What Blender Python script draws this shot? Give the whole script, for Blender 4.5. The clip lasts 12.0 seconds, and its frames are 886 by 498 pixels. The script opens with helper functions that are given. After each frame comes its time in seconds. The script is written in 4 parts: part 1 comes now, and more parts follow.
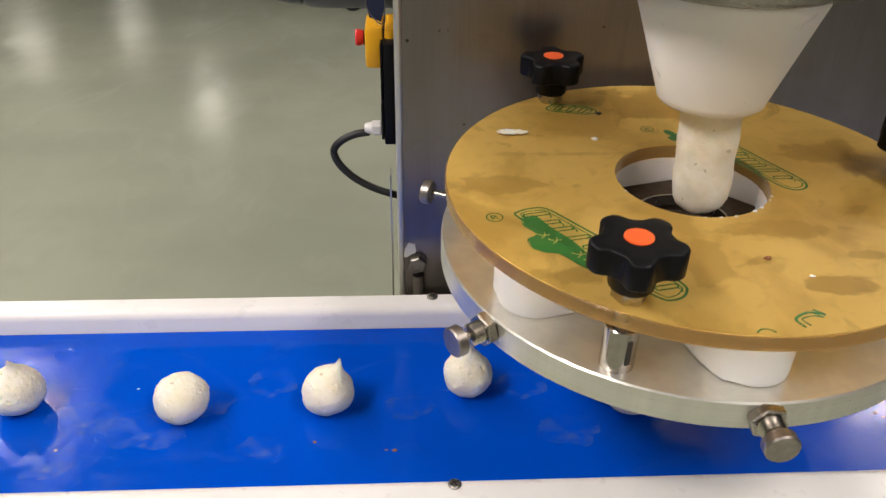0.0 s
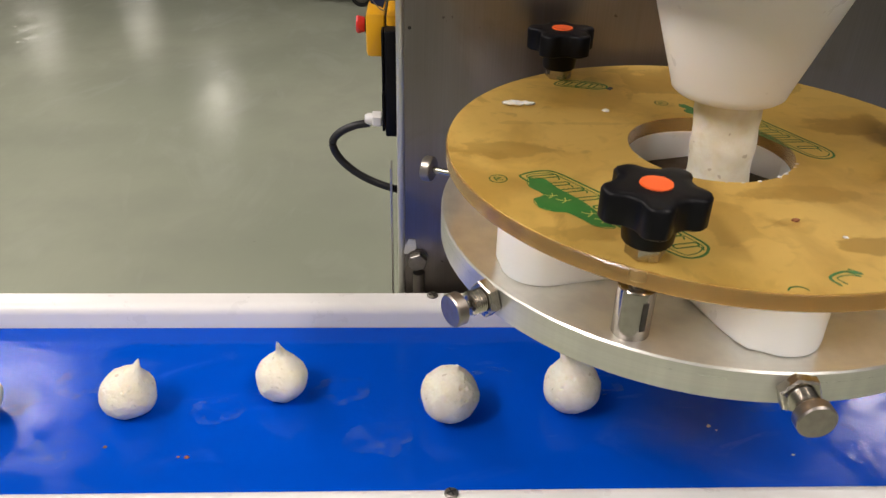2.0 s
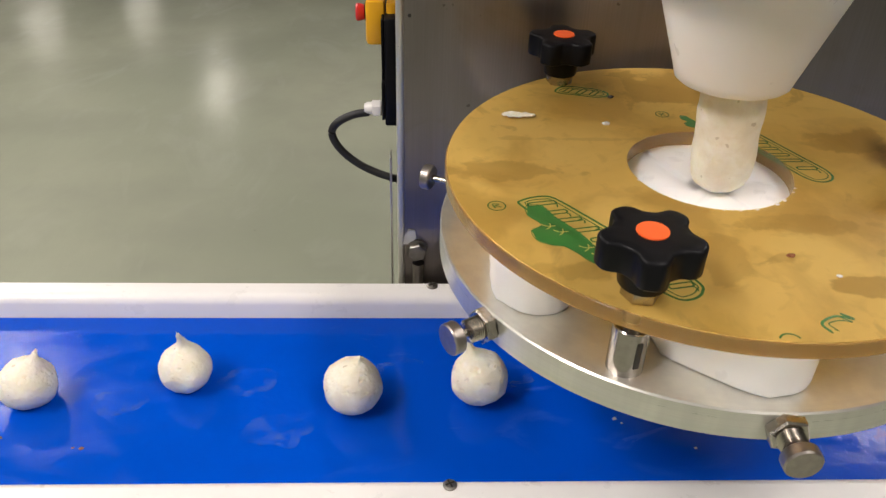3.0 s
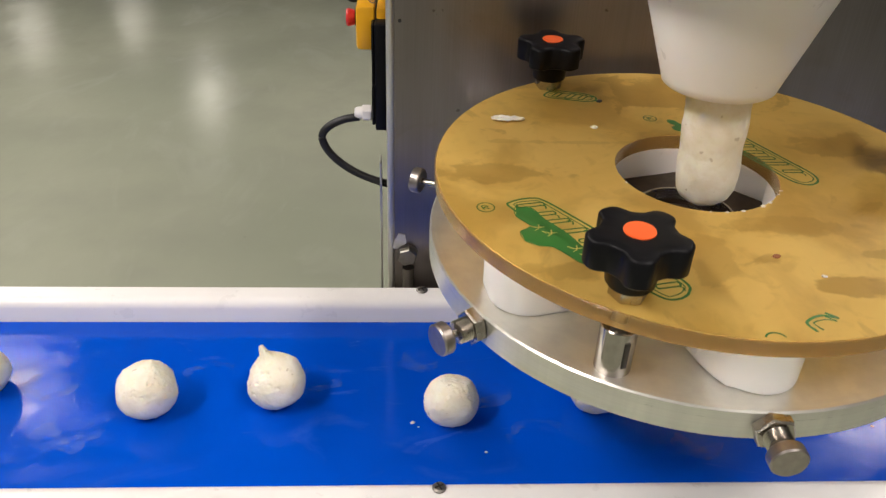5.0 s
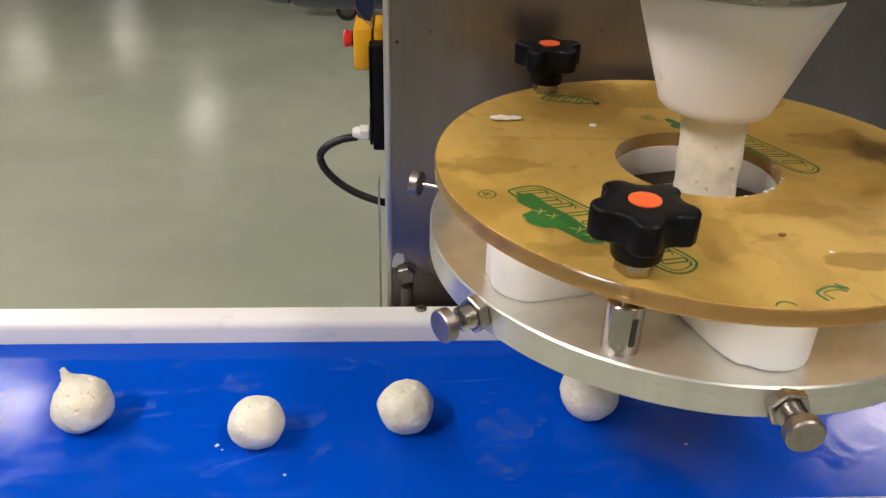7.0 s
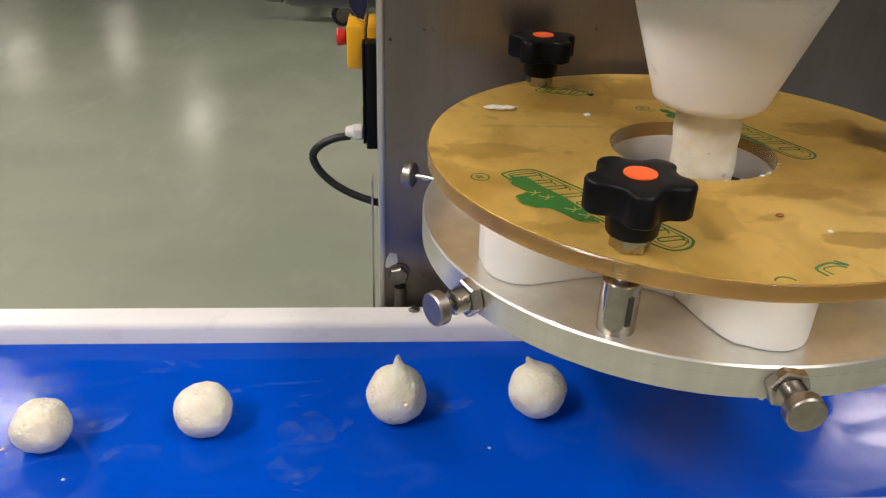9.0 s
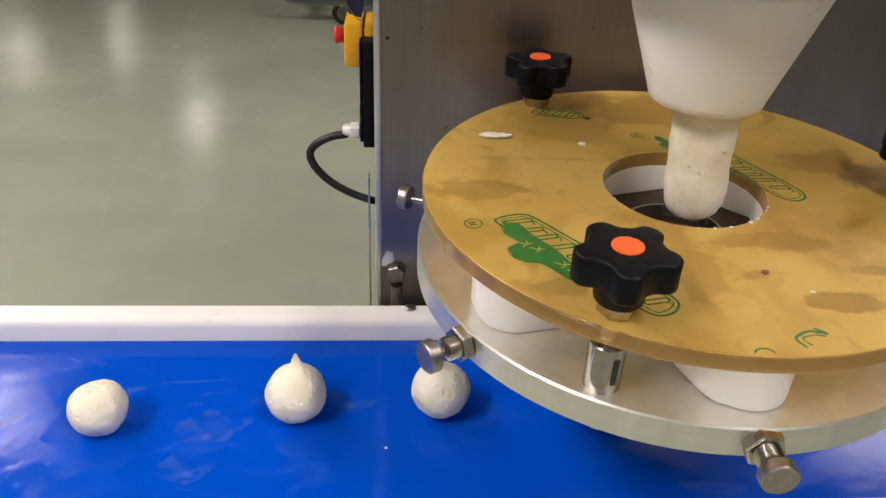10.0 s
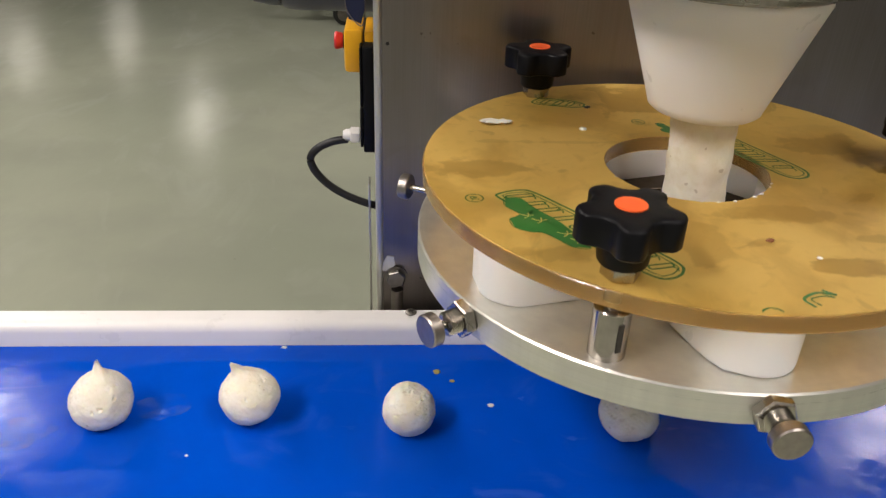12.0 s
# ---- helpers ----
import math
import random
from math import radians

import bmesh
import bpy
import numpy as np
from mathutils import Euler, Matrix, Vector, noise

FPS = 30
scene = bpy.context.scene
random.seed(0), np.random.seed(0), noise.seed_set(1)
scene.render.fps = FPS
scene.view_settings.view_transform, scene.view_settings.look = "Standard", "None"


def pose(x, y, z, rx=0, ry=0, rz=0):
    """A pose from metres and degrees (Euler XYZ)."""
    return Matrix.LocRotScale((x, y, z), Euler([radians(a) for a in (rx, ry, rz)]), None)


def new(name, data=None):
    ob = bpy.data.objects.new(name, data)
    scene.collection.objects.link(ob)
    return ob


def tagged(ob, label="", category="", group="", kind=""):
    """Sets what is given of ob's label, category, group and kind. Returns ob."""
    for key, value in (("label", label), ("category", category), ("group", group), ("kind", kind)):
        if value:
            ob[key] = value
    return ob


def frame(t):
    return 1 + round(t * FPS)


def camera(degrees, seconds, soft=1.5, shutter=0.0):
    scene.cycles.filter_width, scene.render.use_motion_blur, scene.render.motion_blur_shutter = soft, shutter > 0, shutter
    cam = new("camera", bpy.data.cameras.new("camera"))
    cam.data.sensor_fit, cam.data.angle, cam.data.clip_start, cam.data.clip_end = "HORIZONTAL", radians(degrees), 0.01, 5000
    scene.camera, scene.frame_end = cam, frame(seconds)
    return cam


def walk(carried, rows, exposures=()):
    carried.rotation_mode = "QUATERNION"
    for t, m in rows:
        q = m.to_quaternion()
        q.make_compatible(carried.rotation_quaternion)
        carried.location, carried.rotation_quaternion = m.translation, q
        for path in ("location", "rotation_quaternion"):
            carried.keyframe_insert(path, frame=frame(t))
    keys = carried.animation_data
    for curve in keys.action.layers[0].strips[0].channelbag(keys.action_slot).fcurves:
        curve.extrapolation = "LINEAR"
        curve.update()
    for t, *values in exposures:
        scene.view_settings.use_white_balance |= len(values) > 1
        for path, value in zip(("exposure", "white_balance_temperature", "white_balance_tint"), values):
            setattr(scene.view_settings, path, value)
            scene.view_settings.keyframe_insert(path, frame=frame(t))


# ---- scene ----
# World: x along the conveyor, y away from the camera, z up; z = 0 is the belt's top, the floor lies 0.82 m below.
cam = camera(59.0, 12.0, soft=1.35, shutter=0.3)
PATH = [
    (0.0, -0.1508, -0.3712, 0.3624, -31.67, -2.57, -0.68),
    (0.5, -0.1492, -0.3550, 0.3531, -32.19, -2.03, -0.78),
    (1.0, -0.1465, -0.3488, 0.3497, -32.12, -2.04, -0.74),
    (1.5, -0.1459, -0.3510, 0.3492, -31.85, -1.96, -0.88),
    (2.0, -0.1464, -0.3528, 0.3499, -31.81, -1.74, -1.18),
    (2.5, -0.1463, -0.3520, 0.3460, -31.89, -1.63, -1.14),
    (3.0, -0.1454, -0.3492, 0.3487, -32.61, -1.58, -1.30),
    (5.0, -0.1448, -0.3522, 0.3475, -32.02, -2.13, -1.70),
    (5.5, -0.1466, -0.3534, 0.3483, -31.64, -2.32, -1.80),
    (6.0, -0.1467, -0.3536, 0.3483, -31.31, -2.34, -1.86),
    (6.5, -0.1471, -0.3520, 0.3490, -31.11, -2.54, -1.61),
    (7.0, -0.1479, -0.3523, 0.3501, -30.86, -2.74, -1.51),
    (7.2, -0.1481, -0.3521, 0.3479, -30.71, -2.84, -1.56),
    (8.8, -0.1476, -0.3505, 0.3463, -30.65, -3.09, -1.98),
    (9.0, -0.1461, -0.3513, 0.3438, -30.36, -2.97, -1.74),
    (9.5, -0.1441, -0.3511, 0.3456, -30.52, -2.80, -1.91),
    (10.0, -0.1436, -0.3513, 0.3437, -30.45, -2.83, -1.97),
    (10.5, -0.1445, -0.3498, 0.3448, -30.66, -2.99, -1.90),
    (11.0, -0.1446, -0.3505, 0.3424, -30.35, -2.94, -1.88),
    (11.5, -0.1423, -0.3513, 0.3445, -30.35, -2.63, -1.93),
    (12.0, -0.1431, -0.3505, 0.3473, -30.47, -2.81, -1.83),
]
walk(cam, [(t, pose(x, y, z, 90 + pitch, roll, yaw)) for t, x, y, z, pitch, yaw, roll in PATH],
     [(0.25 * i, -0.10 + 0.05 * math.cos(2 * math.pi * 0.25 * i / 1.674 + 0.81)) for i in range(49)])

# ---- world and light ----
FLOOR, CEIL = -0.82, 2.25
world = bpy.data.worlds.new("hall")
scene.world = world
world.use_nodes = True
world.node_tree.nodes["Background"].inputs[0].default_value = (0.8, 0.86, 1.0, 1)
world.node_tree.nodes["Background"].inputs[1].default_value = 0.015
# x, y, turn about z, watts; the last three are added front fill for nozzle and panel
LAMPS = [(-2.42, 2.45, 0, 52), (2.50, 2.27, 0, 46), (-2.0, 0.6, 90, 15), (-1.70, -1.00, 90, 58), (0.90, -1.00, 90, 32), (-4.6, -4.4, 0, 14), (-1.6, -5.0, 0, 18), (1.6, -5.0, 0, 38)]
FAR_LAMPS = [(-6.5, 13.1), (-5.2, 14.4), (-2.9, 10.2), (1.6, 9.0), (-6.0, 6.5)]
for lx, ly, turn, watts in LAMPS:
    lamp = bpy.data.lights.new("ceiling_and_fill_lamp", "AREA")
    lamp.shape, lamp.size, lamp.size_y, lamp.energy, lamp.color = "RECTANGLE", 1.2, 0.30, watts, (1.0, 0.905, 0.865)
    new("ceiling_and_fill_lamp", lamp).matrix_world = pose(lx, ly, CEIL - 0.085, 0, 0, turn)


# ---- materials ----
class Nodes:
    """A node material with a Principled shader and short ways to add to it."""

    def __init__(self, name, color, rough=0.5, metal=0.0, **inputs):
        self.mat = bpy.data.materials.new(name)
        self.mat.use_nodes = True
        self.tree = self.mat.node_tree
        self.bsdf = self.tree.nodes["Principled BSDF"]
        self.set("Base Color", (*color, 1)), self.set("Roughness", rough), self.set("Metallic", metal)
        for key, value in inputs.items():
            self.set(key.replace("_", " "), value)

    def set(self, name, value):
        if isinstance(value, bpy.types.NodeSocket):
            self.tree.links.new(value, self.bsdf.inputs[name])
        else:
            self.bsdf.inputs[name].default_value = value

    def add(self, kind, out=0, **inputs):
        node = self.tree.nodes.new(kind)
        for key, value in inputs.items():
            if key == "operation":
                node.operation = value
                continue
            key = int(key[1:]) if key[0] == "i" and key[1:].isdigit() else key.replace("_", " ")
            if isinstance(value, bpy.types.NodeSocket):
                self.tree.links.new(value, node.inputs[key])
            else:
                node.inputs[key].default_value = value
        return node.outputs[out]

    def coords(self, scale=(1, 1, 1), place=(0, 0, 0), turn=(0, 0, 0)):
        c = self.add("ShaderNodeTexCoord", 3)
        return self.add("ShaderNodeMapping", Vector=c, Scale=scale, Location=place, Rotation=turn)

    def noise(self, scale, detail=4.0, vec=None, rough=0.55, distort=0.0):
        return self.add("ShaderNodeTexNoise", 0, Vector=vec or self.coords(), Scale=scale, Detail=detail, Roughness=rough, Distortion=distort)

    def ramp(self, value, lo, hi, a=0.0, b=1.0):
        return self.add("ShaderNodeMapRange", 0, i0=value, i1=lo, i2=hi, i3=a, i4=b)

    def mix(self, fac, a, b):
        node = self.tree.nodes.new("ShaderNodeMix")
        node.data_type = "RGBA"
        for i, value in ((0, fac), (6, a), (7, b)):
            if isinstance(value, bpy.types.NodeSocket):
                self.tree.links.new(value, node.inputs[i])
            else:
                node.inputs[i].default_value = value if i == 0 else (*value, 1)
        return node.outputs[2]

    def math(self, op, a, b=0.0):
        return self.add("ShaderNodeMath", 0, operation=op, i0=a, i1=b)

    def bump(self, height, strength=0.3, distance=0.001):
        self.set("Normal", self.add("ShaderNodeBump", 0, Height=height, Strength=strength, Distance=distance))


def floor_material():
    n = Nodes("green_epoxy", (0.27, 0.29, 0.22), 0.2)
    big = n.noise(0.7, 3)
    fine = n.noise(3.0, 4)
    c = n.mix(n.ramp(big, 0.35, 0.65), (0.36, 0.385, 0.290), (0.46, 0.475, 0.362))
    c = n.mix(n.ramp(fine, 0.42, 0.66, 0, 0.5), c, (0.345, 0.362, 0.285))
    scuff = n.noise(5.0, 6, n.coords((1.0, 0.45, 1)), distort=1.4)
    c = n.mix(n.ramp(scuff, 0.55, 0.72, 0, 0.22), c, (0.50, 0.51, 0.43))
    specks = n.noise(34.0, 2)
    n.set("Base Color", n.mix(n.ramp(specks, 0.78, 0.82, 0, 0.25), c, (0.14, 0.14, 0.11)))
    n.set("Roughness", n.math("ADD", n.ramp(n.noise(2.0, 4), 0.35, 0.65, 0.13, 0.20), n.ramp(scuff, 0.5, 0.7, 0, 0.06)))
    n.bump(n.noise(4.5, 5, n.coords((1.5, 0.8, 1))), 0.13, 0.02)
    return n.mat


def wall_material(name, color):
    n = Nodes(name, color, 0.6)
    n.set("Base Color", n.mix(n.ramp(n.noise(0.8, 4), 0.3, 0.7), color, tuple(c * 0.85 for c in color)))
    return n.mat


def steel_material():
    """Brushed stainless sheet, grain upright, with dull smears."""
    n = Nodes("brushed_stainless_sheet", (0.50, 0.49, 0.48), 0.3, 1.0)
    grain = n.noise(1.0, 5, n.coords((900, 900, 12)))
    smear = n.noise(7.0, 3, n.coords((1.0, 1.0, 0.6)))
    c = n.mix(n.ramp(grain, 0.3, 0.7), (0.285, 0.255, 0.240), (0.325, 0.292, 0.275))
    streak = n.noise(1.0, 4, n.coords((30, 30, 2.5)))
    c = n.mix(n.ramp(streak, 0.40, 0.70, 0, 0.55), c, (0.22, 0.19, 0.17))
    c = n.mix(n.ramp(n.noise(19.0, 5, distort=0.8), 0.56, 0.70, 0, 0.35), c, (0.20, 0.165, 0.13))
    c = n.mix(n.ramp(n.noise(130.0, 2), 0.74, 0.78, 0, 0.6), c, (0.08, 0.065, 0.05))
    n.set("Base Color", n.mix(n.ramp(smear, 0.55, 0.75, 0, 0.5), c, (0.19, 0.17, 0.15)))
    n.set("Roughness", n.math("ADD", n.ramp(grain, 0.2, 0.8, 0.29, 0.35), n.ramp(smear, 0.5, 0.8, 0, 0.15)))
    n.bump(grain, 0.012, 0.0003)
    return n.mat


def metal_material(name, color, rough, scale=260.0):
    n = Nodes(name, color, rough, 1.0)
    g = n.noise(scale, 4)
    n.set("Base Color", n.mix(n.ramp(g, 0.3, 0.7), color, tuple(c * 0.82 for c in color)))
    n.set("Roughness", n.ramp(n.noise(scale / 5, 3), 0.3, 0.7, rough * 0.8, rough * 1.35))
    return n.mat


def turned_material():
    """Satin aluminium, lathe-turned: fine rings round the middle."""
    n = Nodes("turned_aluminium", (0.74, 0.73, 0.70), 0.3, 0.80)
    sep = n.tree.nodes.new("ShaderNodeSeparateXYZ")
    n.tree.links.new(n.coords(), sep.inputs[0])
    x, y, z = sep.outputs
    r = n.math("SQRT", n.math("ADD", n.math("MULTIPLY", x, x), n.math("MULTIPLY", y, y)))
    comb = n.add("ShaderNodeCombineXYZ", 0, X=r, Z=z)
    rings = n.noise(2600.0, 3, comb)
    stain = n.noise(22.0, 5)
    c = n.mix(n.ramp(rings, 0.3, 0.7), (0.70, 0.695, 0.63), (0.79, 0.785, 0.72))
    tool = n.noise(1.0, 4, n.coords((75, 75, 3)))
    c = n.mix(n.ramp(tool, 0.38, 0.66, 0, 0.40), c, (0.50, 0.49, 0.475))
    n.set("Base Color", n.mix(n.ramp(stain, 0.55, 0.75, 0, 0.3), c, (0.55, 0.52, 0.46)))
    n.set("Roughness", n.math("ADD", n.ramp(rings, 0.3, 0.7, 0.27, 0.36), n.ramp(stain, 0.5, 0.8, 0, 0.12)))
    n.bump(rings, 0.06, 0.0003)
    return n.mat


def plastic_material(name, color, rough=0.35, stain=(0.5, 0.47, 0.42), amount=0.12, sss=0.0, spec=0.5):
    n = Nodes(name, color, rough, Specular_IOR_Level=spec)
    a = n.noise(28.0, 5)
    n.set("Base Color", n.mix(n.ramp(a, 0.52, 0.78, 0, amount), color, stain))
    n.set("Roughness", n.ramp(n.noise(70.0, 4), 0.3, 0.7, rough * 0.85, rough * 1.25))
    n.bump(n.noise(420.0, 3), 0.05, 0.0004)
    if sss:
        n.set("Subsurface Weight", sss), n.set("Subsurface Radius", (0.008, 0.007, 0.006)), n.set("Subsurface Scale", 1.0)
    return n.mat


def belt_material():
    """Glossy blue food belt with wet rings and dried smears that travel with it."""
    n = Nodes("blue_food_belt", (0.0, 0.09, 0.62), 0.2, Specular_IOR_Level=0.11)
    wet = n.noise(16.0, 6, n.coords((1, 1.5, 1)), distort=1.2)
    streak = n.noise(11.0, 6, n.coords((0.8, 2.6, 1), (3, 1, 0)), distort=2.0)
    broad = n.noise(3.0, 3)
    c = n.mix(n.ramp(broad, 0.3, 0.7), (0.0, 0.061, 0.49), (0.0, 0.074, 0.57))
    c = n.mix(n.ramp(wet, 0.60, 0.74, 0, 0.07), c, (0.16, 0.33, 0.85))
    n.set("Base Color", n.mix(n.ramp(streak, 0.64, 0.72, 0, 0.07), c, (0.25, 0.42, 0.88)))
    n.set("Roughness", n.math("ADD", n.ramp(wet, 0.46, 0.60, 0.08, 0.19), n.ramp(streak, 0.5, 0.7, 0, 0.10)))
    ripple = n.noise(38.0, 3, n.coords((1, 1.2, 1), (2, 5, 0)), distort=0.7)
    pebble = n.math("MULTIPLY", n.noise(110.0, 4, n.coords((1, 0.8, 1), (1, 2, 0)), distort=1.0), n.ramp(n.noise(7.0, 3, n.coords((1, 1, 1), (4, 4, 0))), 0.42, 0.60, 0.6, 3.6))
    n.bump(n.math("ADD", n.math("ADD", n.math("MULTIPLY", n.noise(500.0, 2), 0.25), pebble), n.math("ADD", n.math("MULTIPLY", wet, 1.6), n.math("MULTIPLY", ripple, 1.3))), 0.11, 0.0006)
    return n.mat


def smear_material():
    """A milky film, thin and patchy."""
    n = Nodes("milky_film", (0.09, 0.22, 0.72), 0.34, Specular_IOR_Level=0.6)
    fine = n.noise(150.0, 5, distort=1.0)
    n.set("Alpha", n.math("MULTIPLY", n.ramp(fine, 0.38, 0.72, 0.02, 1.0), n.ramp(n.noise(45.0, 3), 0.38, 0.66, 0.0, 0.55)))
    n.bump(n.noise(110.0, 4, distort=1.5), 0.35, 0.0008)
    return n.mat


def kraft_material():
    """Brown masking paper with grease stains and wet marks, and shade painted in behind the nozzle."""
    n = Nodes("brown_masking_paper", (0.47, 0.29, 0.095), 0.42, Specular_IOR_Level=0.28)
    big = n.noise(9.0, 5, distort=0.6)
    stain = n.noise(19.0, 6, n.coords((1, 1, 1), (0.3, 0.7, 0)), distort=0.5)
    dark = n.noise(31.0, 5, n.coords((1, 1, 1), (1.3, 0.2, 0)), distort=0.9)
    c = n.mix(n.ramp(big, 0.35, 0.65), (0.64, 0.410, 0.098), (0.84, 0.580, 0.175))
    c = n.mix(n.ramp(stain, 0.50, 0.62, 0, 0.50), c, (0.33, 0.17, 0.030))
    blot = n.noise(85.0, 5, n.coords((1, 1, 1), (0.9, 0.4, 0)), distort=0.7)
    c = n.mix(n.ramp(blot, 0.55, 0.68, 0, 0.30), c, (0.34, 0.175, 0.032))
    c = n.mix(n.ramp(blot, 0.40, 0.30, 0, 0.30), c, (0.66, 0.42, 0.11))
    c = n.mix(n.ramp(dark, 0.63, 0.67, 0, 0.38), c, (0.22, 0.105, 0.022))
    sep = n.tree.nodes.new("ShaderNodeSeparateXYZ")
    n.tree.links.new(n.coords(), sep.inputs[0])
    wob = n.math("ADD", n.ramp(n.noise(30.0, 6, distort=0.8), 0.2, 0.8, -1.0, 1.0), n.ramp(n.noise(120.0, 3), 0.3, 0.7, -0.18, 0.18))
    # Stain ellipses; the broad one at y 0.098 also paints the nozzle's shade.
    for cx, cy, sx, sy, k in ((-0.103, -0.004, 0.030, 0.011, 0.5), (0.034, -0.098, 0.016, 0.006, 0.55), (-0.085, -0.087, 0.022, 0.008, 0.4),
                              (0.085, 0.03, 0.020, 0.013, 0.5), (0.015, 0.098, 0.062, 0.024, 0.55), (0.105, -0.01, 0.016, 0.03, 0.5), (-0.055, 0.03, 0.04, 0.003, 0.3), (0.055, -0.075, 0.012, 0.004, 0.4), (-0.020, -0.080, 0.013, 0.015, 0.35), (0.03, -0.052, 0.03, 0.007, 0.35)):
        dx = n.math("DIVIDE", n.math("SUBTRACT", sep.outputs[0], cx), sx)
        dy = n.math("DIVIDE", n.math("SUBTRACT", sep.outputs[1], cy), sy)
        d = n.math("ADD", n.math("SQRT", n.math("ADD", n.math("MULTIPLY", dx, dx), n.math("MULTIPLY", dy, dy))), wob)
        c = n.mix(n.ramp(d, 1.02, 0.80, 0, k), c, (0.25, 0.127, 0.025))
    n.set("Base Color", c)
    n.set("Roughness", n.ramp(stain, 0.45, 0.62, 0.55, 0.38))
    n.bump(n.math("ADD", n.noise(14.0, 5, distort=0.4), n.math("MULTIPLY", n.noise(700.0, 2), 0.06)), 0.25, 0.002)
    through_light = n.tree.nodes.new("ShaderNodeBsdfTranslucent")
    n.tree.links.new(n.mix(0.8, c, (0.86, 0.85, 0.42)), through_light.inputs["Color"])
    blend = n.tree.nodes.new("ShaderNodeMixShader")
    blend.inputs[0].default_value = 0.50
    n.tree.links.new(n.bsdf.outputs[0], blend.inputs[1])
    n.tree.links.new(through_light.outputs[0], blend.inputs[2])
    n.tree.links.new(blend.outputs[0], n.tree.nodes["Material Output"].inputs["Surface"])
    return n.mat


def dough_material():
    n = Nodes("raw_dough", (0.80, 0.735, 0.55), 0.55)
    a = n.noise(70.0, 5)
    c = n.mix(n.ramp(a, 0.35, 0.65), (0.81, 0.75, 0.59), (0.92, 0.88, 0.755))
    c = n.mix(n.ramp(n.noise(260.0, 4), 0.52, 0.68, 0, 0.45), c, (0.79, 0.72, 0.54))
    herb = n.noise(190.0, 1, n.coords((1, 1, 1), (0.7, 0.1, 0.4)))
    n.set("Base Color", n.mix(n.ramp(herb, 0.725, 0.745, 0, 0.40), c, (0.30, 0.20, 0.07)))
    n.set("Subsurface Weight", 0.6), n.set("Subsurface Radius", (0.006, 0.005, 0.003)), n.set("Subsurface Scale", 0.8)
    n.set("Roughness", n.ramp(n.noise(120.0, 3), 0.3, 0.7, 0.4, 0.65))
    n.bump(n.math("ADD", n.noise(520.0, 5), n.math("MULTIPLY", n.noise(170.0, 4), 0.8)), 0.42, 0.0009)
    return n.mat


def acrylic_material():
    # The amber paints in the brown paper's reflection inside clear acrylic.
    n = Nodes("acrylic_paper_reflection_tint", (0.93, 0.64, 0.24), 0.16)
    n.set("Transmission Weight", 0.82), n.set("IOR", 1.49)
    return n.mat


def glow_material(name, color, strength):
    n = Nodes(name, (0.8, 0.8, 0.8), 0.5)
    n.set("Emission Color", (*color, 1)), n.set("Emission Strength", strength)
    return n.mat


M_FLOOR, M_WALL, M_CEIL = floor_material(), wall_material("hall_wall_paint", (0.30, 0.31, 0.30)), wall_material("ceiling_paint", (0.28, 0.28, 0.27))
M_STEEL, M_CHROME, M_ALU = steel_material(), metal_material("polished_steel", (0.55, 0.51, 0.45), 0.25), turned_material()
M_TURNED = metal_material("turned_steel_face", (0.44, 0.40, 0.365), 0.33)
M_POST = metal_material("drawn_steel", (0.40, 0.37, 0.34), 0.16)
M_DULL = metal_material("dull_zinc", (0.30, 0.28, 0.25), 0.40)
M_WHITE = plastic_material("white_acetal", (0.94, 0.92, 0.90), 0.32, (0.7, 0.66, 0.6), 0.06, sss=0.5)
M_RAIL = plastic_material("white_polyethylene", (0.87, 0.845, 0.81), 0.3, (0.6, 0.6, 0.58), 0.1, 0.05)
M_BLACK = plastic_material("black_moulded_plastic", (0.005, 0.005, 0.006), 0.38, (0.010, 0.010, 0.010), 0.5, spec=0.16)
M_RUBBER = plastic_material("black_rubber", (0.012, 0.012, 0.012), 0.45, (0.03, 0.03, 0.03), 0.4)
M_ORANGE = plastic_material("orange_cap", (0.90, 0.13, 0.025), 0.4, (0.6, 0.1, 0.03), 0.2)
M_YELLOW = plastic_material("yellow_housing", (0.90, 0.45, 0.008), 0.35, (0.5, 0.25, 0.01), 0.2)
M_RED = plastic_material("red_button", (0.72, 0.03, 0.03), 0.35, (0.4, 0.02, 0.02), 0.2)
M_NAVY = plastic_material("dark_blue_sleeve", (0.012, 0.018, 0.06), 0.4, (0.03, 0.03, 0.05), 0.3)
M_GREY = plastic_material("grey_painted_steel", (0.10, 0.105, 0.11), 0.4, (0.05, 0.05, 0.05), 0.4)
M_BELT, M_KRAFT, M_DOUGH, M_ACRYL = belt_material(), kraft_material(), dough_material(), acrylic_material()
M_GREEN = plastic_material("green_print", (0.028, 0.140, 0.020), 0.45, (0.10, 0.15, 0.04), 0.35)
M_LAMP = glow_material("lamp_diffuser", (1.0, 0.96, 0.9), 6.0)
M_FARLAMP = glow_material("far_lamp_diffuser", (1.0, 0.92, 0.82), 7.0)
M_WEAR = metal_material("dark_wear_plate", (0.13, 0.10, 0.075), 0.55)
M_DARK = plastic_material("dark_gap", (0.03, 0.026, 0.02), 0.6, (0.05, 0.04, 0.03), 0.4)


